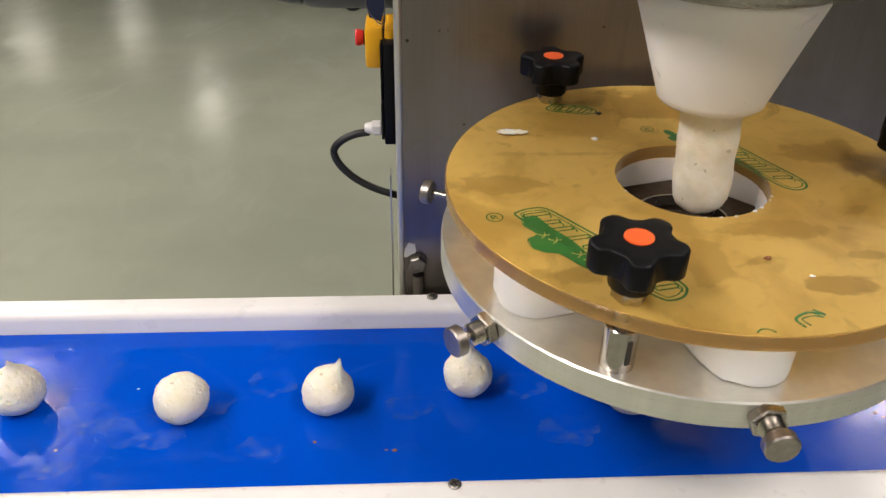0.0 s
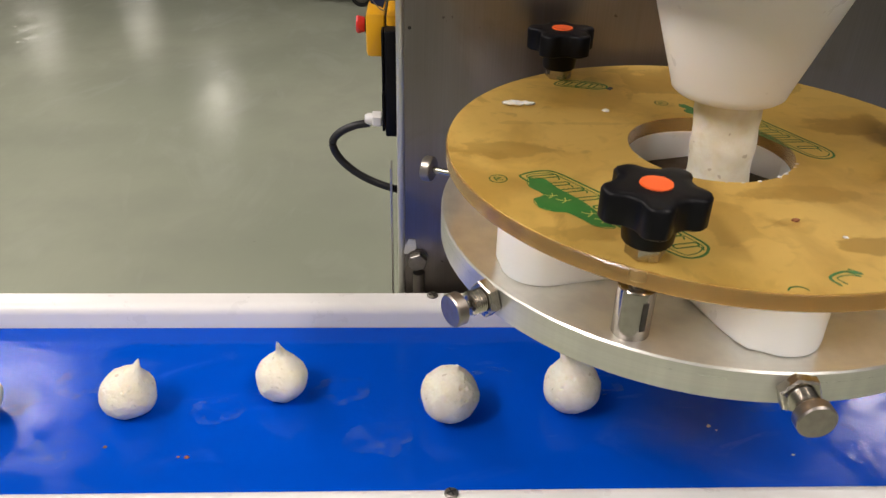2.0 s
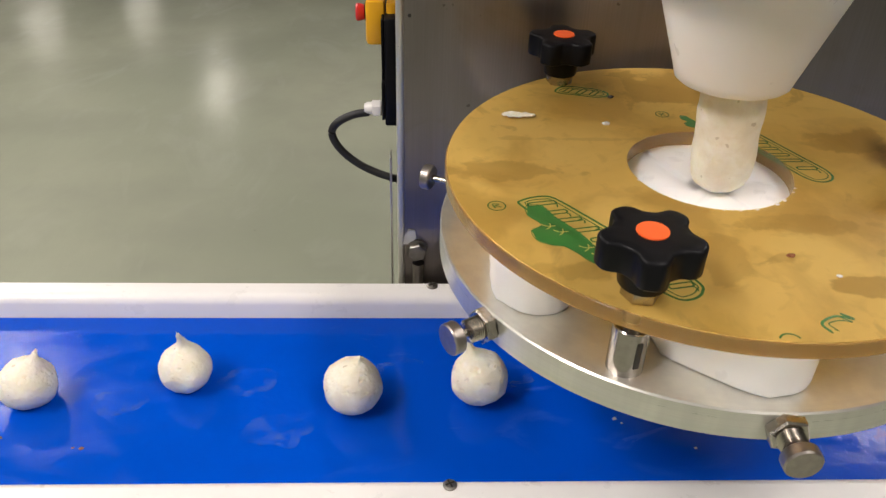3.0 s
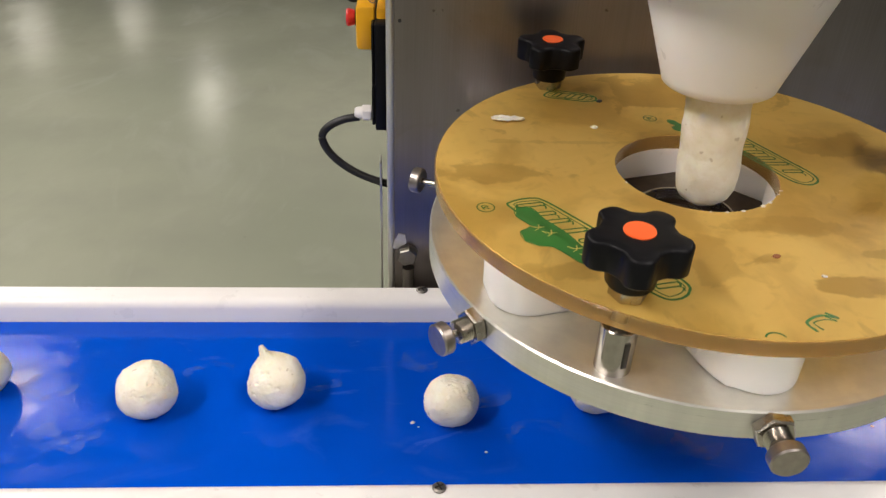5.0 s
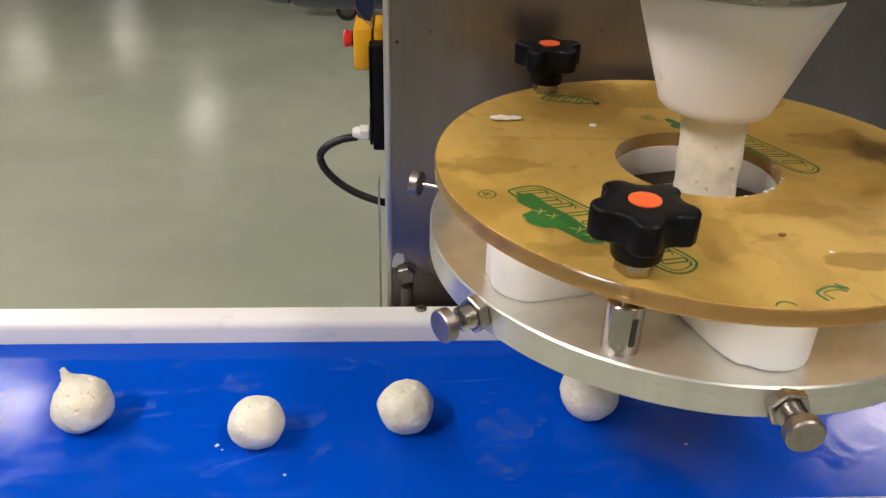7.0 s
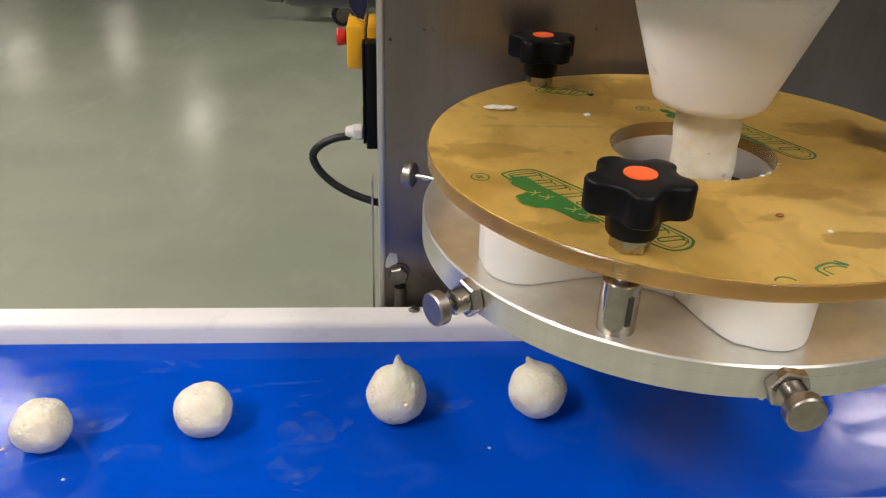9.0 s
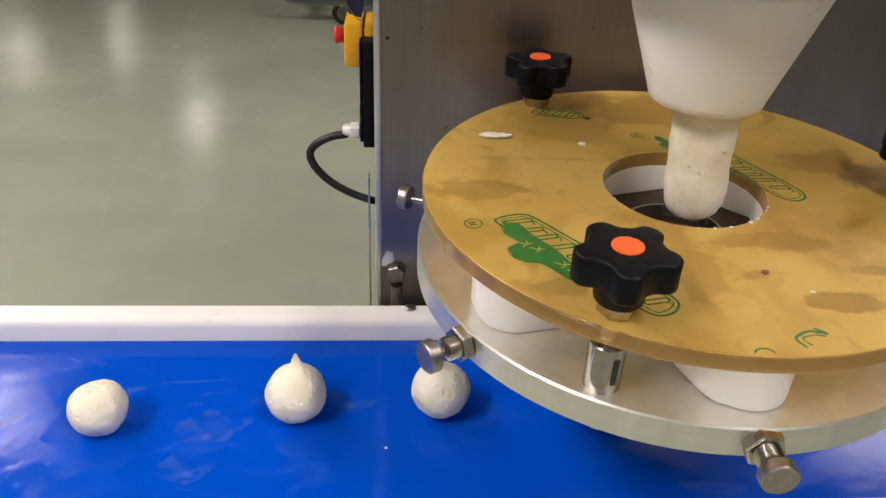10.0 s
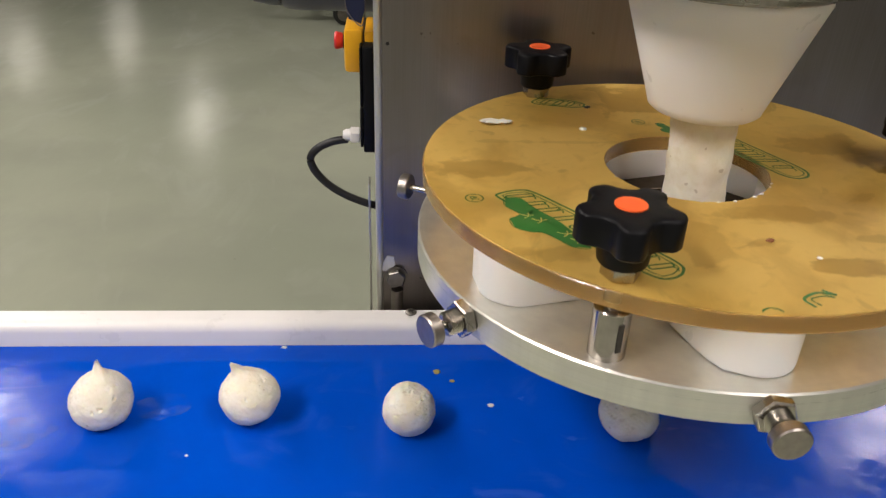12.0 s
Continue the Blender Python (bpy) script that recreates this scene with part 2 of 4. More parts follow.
# ---- mesh helpers ----
def finish(bm, name, material, angle=35):
    bmesh.ops.remove_doubles(bm, verts=bm.verts, dist=1e-6)
    bmesh.ops.recalc_face_normals(bm, faces=bm.faces)
    me = bpy.data.meshes.new(name)
    bm.to_mesh(me)
    bm.free()
    me.materials.append(material)
    me.shade_smooth()
    me.set_sharp_from_angle(angle=radians(angle))
    return me


def part(name, bm, material, parent, label="", m=None, angle=35):
    ob = new(name, finish(bm, name, material, angle))
    if parent is not None:
        ob.parent = parent
    if m is not None:
        ob.matrix_basis = m
    if label:
        ob["label"] = label
    return ob


def thing(name, label, category, m=None, group="", kind=""):
    ob = new(name)
    ob.empty_display_size = 0.02
    if m is not None:
        ob.matrix_basis = m
    return tagged(ob, label, category, group, kind)


def lathe(profile, seg=48, m=None, bm=None):
    """A turned solid: (radius, height) points round z; a radius of 0 closes it."""
    bm = bm or bmesh.new()
    rows = []
    for r, z in profile:
        if r < 1e-7:
            rows.append([bm.verts.new((0, 0, z))])
        else:
            rows.append([bm.verts.new((r * math.cos(2 * math.pi * i / seg), r * math.sin(2 * math.pi * i / seg), z)) for i in range(seg)])
    for a, b in zip(rows, rows[1:]):
        for i in range(seg):
            j = (i + 1) % seg
            quad = [a[i % len(a)], a[j % len(a)], b[j % len(b)], b[i % len(b)]]
            quad = list(dict.fromkeys(quad))
            if len(quad) > 2:
                bm.faces.new(quad)
    if m is not None:
        bmesh.ops.transform(bm, matrix=m, verts=[v for row in rows for v in row])
    return bm


def prism(outline, z0, z1, bevel=0.0, m=None, bm=None):
    """An outline pulled up from z0 to z1, its rims chamfered."""
    bm = bm or bmesh.new()
    cx, cy = sum(p[0] for p in outline) / len(outline), sum(p[1] for p in outline) / len(outline)
    size = max(math.hypot(x - cx, y - cy) for x, y in outline)
    levels = [(z0, 1 - bevel / size), (z0 + bevel, 1), (z1 - bevel, 1), (z1, 1 - bevel / size)] if bevel else [(z0, 1), (z1, 1)]
    rows = [[bm.verts.new((cx + (x - cx) * k, cy + (y - cy) * k, z)) for x, y in outline] for z, k in levels]
    n = len(outline)
    for a, b in zip(rows, rows[1:]):
        for i in range(n):
            bm.faces.new((a[i], a[(i + 1) % n], b[(i + 1) % n], b[i]))
    bm.faces.new(rows[0][::-1]), bm.faces.new(rows[-1])
    if m is not None:
        bmesh.ops.transform(bm, matrix=m, verts=[v for row in rows for v in row])
    return bm


def box(x0, x1, y0, y1, z0, z1, bevel=0.0, bm=None, segments=2):
    one = bmesh.new()
    bmesh.ops.create_cube(one, size=1, matrix=Matrix.Translation(((x0 + x1) / 2, (y0 + y1) / 2, (z0 + z1) / 2)) @ Matrix.Diagonal((x1 - x0, y1 - y0, z1 - z0, 1)))
    if bevel:
        bmesh.ops.bevel(one, geom=one.edges[:], offset=bevel, segments=segments, profile=0.5, affect="EDGES")
    if bm is None:
        return one
    tmp = bpy.data.meshes.new("tmp")
    one.to_mesh(tmp)
    one.free()
    bm.from_mesh(tmp)
    bpy.data.meshes.remove(tmp)
    return bm


def tube(points, radius, seg=12, bm=None, close=False):
    """A round tube along points, smoothed by a Catmull-Rom spline."""
    bm = bm or bmesh.new()
    pts = [Vector(p) for p in points]
    path = []
    n = len(pts)
    for i in range(n if close else n - 1):
        p0, p1, p2, p3 = (pts[(i - 1) % n], pts[i], pts[(i + 1) % n], pts[(i + 2) % n]) if close else (pts[max(i - 1, 0)], pts[i], pts[i + 1], pts[min(i + 2, n - 1)])
        for k in range(8):
            t = k / 8
            path.append(0.5 * ((2 * p1) + (p2 - p0) * t + (2 * p0 - 5 * p1 + 4 * p2 - p3) * t * t + (3 * p1 - p0 - 3 * p2 + p3) * t ** 3))
    if not close:
        path.append(pts[-1])
    rows = []
    side = Vector((0, 0, 1))
    for i, p in enumerate(path):
        d = (path[(i + 1) % len(path)] - path[i - 1]) if close else (path[min(i + 1, len(path) - 1)] - path[max(i - 1, 0)])
        d.normalize()
        u = d.cross(side)
        if u.length < 1e-4:
            u = d.cross(Vector((0, 1, 0)))
        u.normalize()
        v = u.cross(d).normalized()
        rows.append([bm.verts.new(p + radius * (math.cos(2 * math.pi * j / seg) * u + math.sin(2 * math.pi * j / seg) * v)) for j in range(seg)])
    pairs = list(zip(rows, rows[1:])) + ([(rows[-1], rows[0])] if close else [])
    for a, b in pairs:
        for j in range(seg):
            bm.faces.new((a[j], a[(j + 1) % seg], b[(j + 1) % seg], b[j]))
    if not close:
        bm.faces.new(rows[0]), bm.faces.new(rows[-1])
    return bm


def ribbon(points, width, close=False, z=0.0, rise=0.00012, bm=None):
    """A thin printed line of the given width along points in the plane."""
    bm = bm or bmesh.new()
    pts = [Vector((x, y, 0)) for x, y in points]
    path, n = [], len(pts)
    for i in range(n if close else n - 1):
        p0, p1, p2, p3 = (pts[(i - 1) % n], pts[i], pts[(i + 1) % n], pts[(i + 2) % n]) if close else (pts[max(i - 1, 0)], pts[i], pts[i + 1], pts[min(i + 2, n - 1)])
        for k in range(6):
            t = k / 6
            path.append(0.5 * ((2 * p1) + (p2 - p0) * t + (2 * p0 - 5 * p1 + 4 * p2 - p3) * t * t + (3 * p1 - p0 - 3 * p2 + p3) * t ** 3))
    if not close:
        path.append(pts[-1])
    top = []
    for i, p in enumerate(path):
        d = (path[(i + 1) % len(path)] - path[i - 1]) if close else (path[min(i + 1, len(path) - 1)] - path[max(i - 1, 0)])
        w = Vector((-d.y, d.x, 0)).normalized() * width / 2
        top.append((bm.verts.new((p + w) + Vector((0, 0, z + rise))), bm.verts.new((p - w) + Vector((0, 0, z + rise)))))
    for i in range(len(top) if close else len(top) - 1):
        a, b = top[i], top[(i + 1) % len(top)]
        bm.faces.new((a[0], b[0], b[1], a[1]))
    return bm


def hexagon(af, turn=0.0):
    return [(af / math.sqrt(3) * math.cos(math.pi / 3 * i + turn), af / math.sqrt(3) * math.sin(math.pi / 3 * i + turn)) for i in range(6)]


def join(bm, other):
    tmp = bpy.data.meshes.new("tmp")
    other.to_mesh(tmp)
    other.free()
    bm.from_mesh(tmp)
    bpy.data.meshes.remove(tmp)
    return bm


# ---- the hall ----
def structure(name, bm, material, label):
    return tagged(part(name, bm, material, None), label, name.split("_")[0], kind="structure")


def hall():
    x0, x1, y0, y1 = -9.0, 9.0, -6.0, 17.0
    structure("floor", box(x0, x1, y0, y1, FLOOR - 0.1, FLOOR), M_FLOOR, "glossy grey-green epoxy factory floor with faint scuffs")
    structure("ceiling", box(x0, x1, y0, y1, CEIL, CEIL + 0.1), M_CEIL, "plain pale hall ceiling")
    structure("wall_north", box(x0, x1, y1, y1 + 0.15, FLOOR, CEIL), M_WALL, "plain pale hall wall")
    structure("wall_south", box(x0, x1, y0 - 0.15, y0, FLOOR, CEIL), M_WALL, "plain pale hall wall")
    structure("wall_east", box(x1, x1 + 0.15, y0, y1, FLOOR, CEIL), M_WALL, "plain pale hall wall")
    structure("wall_west", box(x0 - 0.15, x0, y0, y1, FLOOR, CEIL), M_WALL, "plain pale hall wall")


def ceiling_lights():
    # The three added front fill lamps get fixtures like the others.
    for x, y, turn, glow in [(x, y, turn, M_LAMP) for x, y, turn, _ in LAMPS] + [(x, y, 90, M_FARLAMP) for x, y in FAR_LAMPS]:
        light = thing("ceiling_light", "long white ceiling light fixed flat to the ceiling, three added as front fill", "ceiling light", pose(x, y, CEIL, 0, 0, turn), "ceiling lights")
        part("housing", box(-0.65, 0.65, -0.19, 0.19, -0.07, 0, 0.008), M_RAIL, light)
        part("diffuser", box(-0.62, 0.62, -0.16, 0.16, -0.082, -0.0705, 0.003), glow, light, "glowing white diffuser")


hall()
ceiling_lights()


# ---- conveyor ----
BELT_Y0, BELT_Y1, RAIL_H = -0.0600, 0.1029, 0.018


def rail_profile(x0, x1, y_in, y_out, height):
    """A plastic guide rail with a rounded inner top edge."""
    s = 1 if y_out > y_in else -1
    w = abs(y_out - y_in)
    pts = [(0, -0.012), (0, height - 0.007)] + [(0.007 - 0.007 * math.cos(a), height - 0.007 + 0.007 * math.sin(a)) for a in (0.4, 0.8, 1.2, 1.57)]
    pts += [(w - 0.001, height), (w, height - 0.001), (w, -0.012)]
    bm = bmesh.new()
    rows = [[bm.verts.new((x, y_in + s * p, z)) for p, z in pts] for x in (x0, x1)]
    n = len(pts)
    for i in range(n):
        bm.faces.new((rows[0][i], rows[0][(i + 1) % n], rows[1][(i + 1) % n], rows[1][i]))
    bm.faces.new(rows[0]), bm.faces.new(rows[1])
    return bm


def screw(parent, x, y, z, r=0.0042):
    s = part("screw", lathe([(r, 0.0002), (r, 0.0008), (r * 0.75, 0.0016), (0, 0.0018)], 20), M_DULL, parent, "dark countersunk screw", pose(x, y, z))
    part("slot", box(-r * 0.7, r * 0.7, -0.0004, 0.0004, 0.0016, 0.0021), M_DARK, s, m=pose(0, 0, 0, 0, 0, 25))
    part("slot", box(-0.0004, 0.0004, -r * 0.7, r * 0.7, 0.0016, 0.0021), M_DARK, s, m=pose(0, 0, 0, 0, 0, 25))


def conveyor():
    c = thing("conveyor", "narrow belt conveyor with white plastic side rails on a steel frame", "conveyor", pose(0, 0, FLOOR))
    up = -FLOOR
    lift = pose(0, 0, up)
    part("bed", box(-1.6, 1.6, BELT_Y0 - 0.002, BELT_Y1 + 0.002, -0.030, -0.0045), M_STEEL, c, m=lift)
    far = part("side_rail", rail_profile(-1.6, 1.6, BELT_Y1, 0.1212, RAIL_H), M_RAIL, c, "white plastic side rail with a rounded edge", lift)
    near = part("side_rail", rail_profile(-1.6, 1.6, BELT_Y0, -0.088, RAIL_H), M_RAIL, c, "white plastic side rail with a rounded edge", lift)
    for x in (-1.05, -0.59, -0.1330, 0.325, 0.78):
        screw(far, x, 0.1170, RAIL_H)
        screw(near, x + 0.0066, -0.0663, RAIL_H, 0.0038)
    for y0, y1 in ((BELT_Y1 + 0.002, 0.1192), (-0.086, BELT_Y0 - 0.002)):
        part("frame_beam", box(-1.6, 1.6, y0, y1, -0.10, -0.0125, 0.001), M_STEEL, c, m=lift)
    for x in (-1.5, -0.45, 0.55, 1.5):
        for y in (-0.073, 0.110):
            leg = part("leg", box(x - 0.018, x + 0.018, y - 0.013, y + 0.013, 0.03, up - 0.1, 0.002), M_STEEL, c)
            part("foot", lathe([(0, 0), (0.025, 0), (0.025, 0.008), (0.008, 0.014), (0.008, 0.031), (0, 0.031)], 20), M_RUBBER, leg, m=pose(x, y, 0))
    for x in (-1.6, 1.6):
        part("end_roller", lathe([(0, -0.078), (0.016, -0.078), (0.016, 0.078), (0, 0.078)], 24, pose(x, 0.0215, up - 0.019, 90)), M_STEEL, c)
    return c


conveyor()
belt = tagged(part("conveyor_belt", box(-0.75, 1.45, BELT_Y0 + 0.0006, BELT_Y1 - 0.0006, -0.003, 0.0), M_BELT, None),
              "glossy blue conveyor belt with wet smears, running", "conveyor belt")


M_SMEAR = smear_material()
SMEARS = [(-0.246, 0.043, 0.016, 1), (-0.362, 0.012, 0.020, 0), (-0.372, -0.025, 0.018, 0), (-0.288, 0.024, 0.017, 0), (-0.243, -0.016, 0.013, 0), (-0.152, 0.017, 0.016, 1), (-0.320, 0.000, 0.022, 0),
          (0.026, 0.044, 0.017, 2), (0.095, 0.041, 0.016, 1), (-0.050, -0.008, 0.018, 0), (-0.075, 0.037, 0.017, 1), (0.296, 0.043, 0.019, 2), (0.200, 0.026, 0.018, 0), (0.347, 0.022, 0.015, 1),
          (0.421, 0.039, 0.015, 0), (0.335, 0.012, 0.016, 0), (0.162, 0.058, 0.014, 0), (0.235, -0.012, 0.018, 2), (0.330, -0.018, 0.015, 0), (-0.012, 0.022, 0.012, 1)]


def smear(seed, r, kind):
    """A thin dried trace on the belt: a patch, a ring or a crescent with a ragged outline."""
    rnd = random.Random(seed * 7 + 1)
    bm = bmesh.new()
    n, turn = 40, rnd.uniform(0, 6.28)
    start, span = (turn, 2 * math.pi) if kind < 2 else (turn, 3.4)
    rows = []
    for i in range(n + 1):
        a = start + span * i / n
        way = Vector((math.cos(a), math.sin(a), 0))
        out = r * (1 + 0.30 * noise.noise(way * 1.6 + Vector((seed, 0, 0))) + 0.12 * noise.noise(way * 6 + Vector((seed, 3, 0))))
        inner = (0.02, 0.62, 0.70)[kind] + 0.25 * noise.noise(way * 2.2 + Vector((0, seed, 5)))
        inner = max(0.02, inner)
        if kind == 2:
            inner = min(0.97, inner + 0.5 * abs(i / n - 0.5) ** 2)
        rows.append([bm.verts.new((way.x * out * k * 1.1, way.y * out * k * 0.8, 0.00015)) for k in (inner, (inner + 1) / 2, 1.0)])
    for p, q in zip(rows, rows[1:]):
        for k in (0, 1):
            bm.faces.new((p[k], q[k], q[k + 1], p[k + 1]))
    return bm


for i, (u, y, r, kind) in enumerate(SMEARS):
    part("smear", smear(i + 1, r, kind), M_SMEAR, belt, "dried milky trace of dough", pose(u, y, 0))


# ---- machine body behind the shutter ----
PLATE_Y = 0.150


def machine_panel():
    p = thing("machine_cabinet", "brushed stainless steel machine cabinet beside the conveyor", "machine", pose(0, 0, FLOOR))
    lift = pose(0, 0, -FLOOR)
    part("front_panel", box(-0.1562, 0.238, PLATE_Y, PLATE_Y + 0.0100, FLOOR + 0.08, 0.62, 0.0044, segments=5), M_STEEL, p, "smeared brushed steel front panel", lift)
    part("edge_bend", lathe([(0, 0), (0.0027, 0), (0.0027, 0.62 - FLOOR - 0.08), (0, 0.62 - FLOOR - 0.08)], 24), M_ALU, p, "bright rounded sheet edge", pose(-0.1560, PLATE_Y + 0.0012, 0.08))
    part("side_flange", box(-0.1575, -0.1540, PLATE_Y + 0.0102, PLATE_Y + 0.028, FLOOR + 0.08, 0.62, 0.001), M_STEEL, p, m=lift)
    part("cable_flange", box(-0.1642, -0.1630, PLATE_Y + 0.014, PLATE_Y + 0.028, FLOOR + 0.08, 0.098), M_ALU, p, "thin steel flange under the cable entry", lift)
    part("side_panel", box(-0.150, -0.146, PLATE_Y + 0.0285, 0.62, FLOOR + 0.08, 0.62), M_STEEL, p, m=lift)
    part("side_panel", box(0.234, 0.238, PLATE_Y + 0.0102, 0.62, FLOOR + 0.08, 0.62), M_STEEL, p, m=lift)
    part("top_panel", box(-0.1585, 0.238, PLATE_Y, 0.624, 0.6205, 0.6245), M_STEEL, p, m=lift)
    part("back_panel", box(-0.145, 0.233, 0.6205, 0.624, FLOOR + 0.08, 0.62), M_STEEL, p, m=lift)
    part("plinth", box(-0.14, 0.21, 0.17, 0.61, FLOOR, FLOOR + 0.079), M_GREY, p, m=lift)
    b = part("bolt", prism(hexagon(0.013, 0.3), 0, 0.0055, 0.0008), M_DULL, p, "dull hexagon bolt", lift @ pose(-0.1440, PLATE_Y - 0.0015, 0.0292, 90))
    part("washer", lathe([(0, -0.0015), (0.0085, -0.0015), (0.0085, 0), (0, 0)], 24), M_DULL, b)
    # Pale chip stands in for the bolt's bright reflection in the steel.
    part("bolt_glint", prism([(-0.006, -0.003), (0.0, -0.004), (0.004, 0.002), (0.003, 0.009), (-0.002, 0.010), (-0.005, 0.004)], 0, 0.0010, 0.0003), M_ALU, p, "pale chip put in for the bolt's reflection in the panel", lift @ pose(-0.1485, PLATE_Y - 0.0002, 0.0372, 90))
    part("stud", lathe([(0, 0), (0.0045, 0), (0.0045, 0.026), (0, 0.026)], 16), M_STEEL, p, "round steel stud", lift @ pose(-0.1430, PLATE_Y - 0.005, -0.006))
    for x, z, r in ((-0.1497, 0.2051, 0.0012), (0.012, 0.270, 0.0010), (-0.05, 0.249, 0.0012), (-0.028, 0.242, 0.0008)):
        part("rivet", lathe([(r, 0), (r * 0.7, 0.0006), (0, 0.0008)], 10), M_DARK, p, "small dark speck of dirt", lift @ pose(x, PLATE_Y, z, 90))


machine_panel()


# ---- switch box, emergency stop and cable on the cabinet's side ----
def switch_box():
    s = thing("switch_box", "flat black switch box with a ribbed edge on the cabinet side", "switch box", pose(-0.1585, 0.18, 0.1195))
    part("body", box(-0.0085, 0.0008, -0.013, 0.035, 0.002, 0.078, 0.0015), M_BLACK, s)
    part("cover", box(-0.0107, -0.0086, -0.0125, 0.0345, 0.006, 0.034, 0.0009), M_BLACK, s)
    part("cover", box(-0.0104, -0.0086, -0.0125, 0.0345, 0.036, 0.0775, 0.0009), M_BLACK, s)
    g = part("cable_gland", prism(hexagon(0.0105), 0, 0.007, 0.0007), M_RAIL, s, "white plastic cable gland", pose(-0.0113, 0.0, 0.0105, 0, -90))
    part("dome", lathe([(0.0045, 0.007), (0.0042, 0.0105), (0.003, 0.0125), (0, 0.0125)], 20), M_RAIL, g)
    e = thing("emergency_stop", "yellow emergency stop housing with a red push button", "emergency stop", pose(-0.1585, 0.20, 0.1713))
    part("housing", box(-0.0212, -0.0080, -0.020, 0.020, 0.0040, 0.0345, 0.003), M_YELLOW, e)
    part("back_shell", box(-0.0072, -0.0003, -0.020, 0.020, 0.005, 0.0335, 0.002), M_YELLOW, e)
    part("seal", box(-0.0079, -0.0073, -0.0185, 0.0185, 0.006, 0.0325), M_DARK, e, "dark seam between the shells")
    bt = part("button", lathe([(0, 0), (0.0046, 0), (0.0046, 0.0015), (0.0052, 0.0022), (0.0062, 0.0062), (0.0055, 0.0076), (0, 0.0080)], 28), M_RED, e, "red push button", pose(-0.0212, 0, 0.0215, 0, -90))
    part("collar", lathe([(0.0047, 0.0001), (0.0058, 0.0001), (0.0058, 0.0014), (0.0047, 0.0014)], 24), M_BLACK, bt)
    part("sleeve", prism([(-0.017, 0.024), (-0.009, 0.021), (-0.0055, 0.034), (-0.0075, 0.060), (-0.019, 0.060), (-0.0195, 0.033)], -0.0006, 0.0026, 0.0005), M_NAVY, e, "dark blue sleeve hanging over the housing", pose(0, -0.0205, 0.018, 90))
    part("cord", tube([(-0.0195, -0.024, 0.045), (-0.018, -0.0245, 0.030), (-0.0085, -0.0245, 0.020), (-0.0060, -0.0245, 0.034), (-0.0070, -0.024, 0.050)], 0.0004, 8), M_STEEL, e, "pale cord round the sleeve", pose(0, 0, 0.018))
    k = thing("power_cable", "thick black cable looping from the white gland into the cabinet", "cable")
    part("sheath", tube([(-0.1790, 0.180, 0.1267), (-0.1900, 0.180, 0.1247), (-0.2010, 0.180, 0.1192), (-0.2065, 0.180, 0.1112), (-0.2030, 0.180, 0.1002), (-0.1930, 0.180, 0.0892), (-0.1800, 0.180, 0.0807), (-0.1640, 0.180, 0.0742), (-0.1500, 0.180, 0.0712)], 0.0029, 14), M_RUBBER, k)


switch_box()


def motor_housing():
    """A stout grey motor housing on the cabinet's side above the emergency stop."""
    a = thing("motor_housing", "dark grey rounded motor housing above the emergency stop", "motor", pose(-0.1502, 0.262, 0.2225, 0, -90))
    part("tube", lathe([(0, 0.0), (0.0240, 0.0), (0.0240, 0.066), (0.0232, 0.074), (0.0215, 0.0785), (0, 0.0785)], 48), M_GREY, a)
    part("seam", lathe([(0.0, 0.0787), (0.0195, 0.0787), (0.0195, 0.0808), (0, 0.0808)], 40), M_DARK, a, "dark seam between tube and end cap")
    part("end_cap", lathe([(0, 0.0810), (0.0210, 0.0810), (0.0205, 0.090), (0.0185, 0.100), (0.0140, 0.108), (0.0060, 0.112), (0, 0.1125)], 48), M_GREY, a)


motor_housing()


# ---- far machine on castors ----
def far_cart():
    c = thing("machine_cart", "low grey steel machine base on castors, far across the floor", "machine", pose(-0.38, 4.13, FLOOR))
    part("beam", box(-0.42, 0.95, -0.03, 0.03, 0.175, 0.235, 0.006), M_GREY, c)
    part("beam", box(-0.42, 0.95, 0.72, 0.78, 0.175, 0.235, 0.006), M_GREY, c)
    for x in (-0.36, 0.25, 0.85):
        part("cross_beam", box(x - 0.025, x + 0.025, 0.0305, 0.7195, 0.18, 0.23, 0.004), M_GREY, c)
    for x in (-0.06, 0.85):
        for y in (0.0, 0.74):
            w = part("castor", box(x - 0.022, x + 0.022, y - 0.03, y + 0.03, 0.10, 0.1745, 0.004), M_CHROME, c)
            part("tyre", lathe([(0.046, -0.016), (0.061, -0.016), (0.066, -0.009), (0.066, 0.009), (0.061, 0.016), (0.046, 0.016)], 32), M_RUBBER, w, m=pose(x, y - 0.01, 0.066, 90, 0, 20))
            part("wheel_hub", lathe([(0, -0.016), (0.02, -0.016), (0.022, -0.009), (0.0459, -0.008), (0.0459, 0.008), (0.022, 0.009), (0.02, 0.016), (0, 0.016)], 24), M_STEEL, w, m=pose(x, y - 0.01, 0.066, 90, 0, 20))


far_cart()


# ---- nozzle ----
NOZ_Y = -0.0050


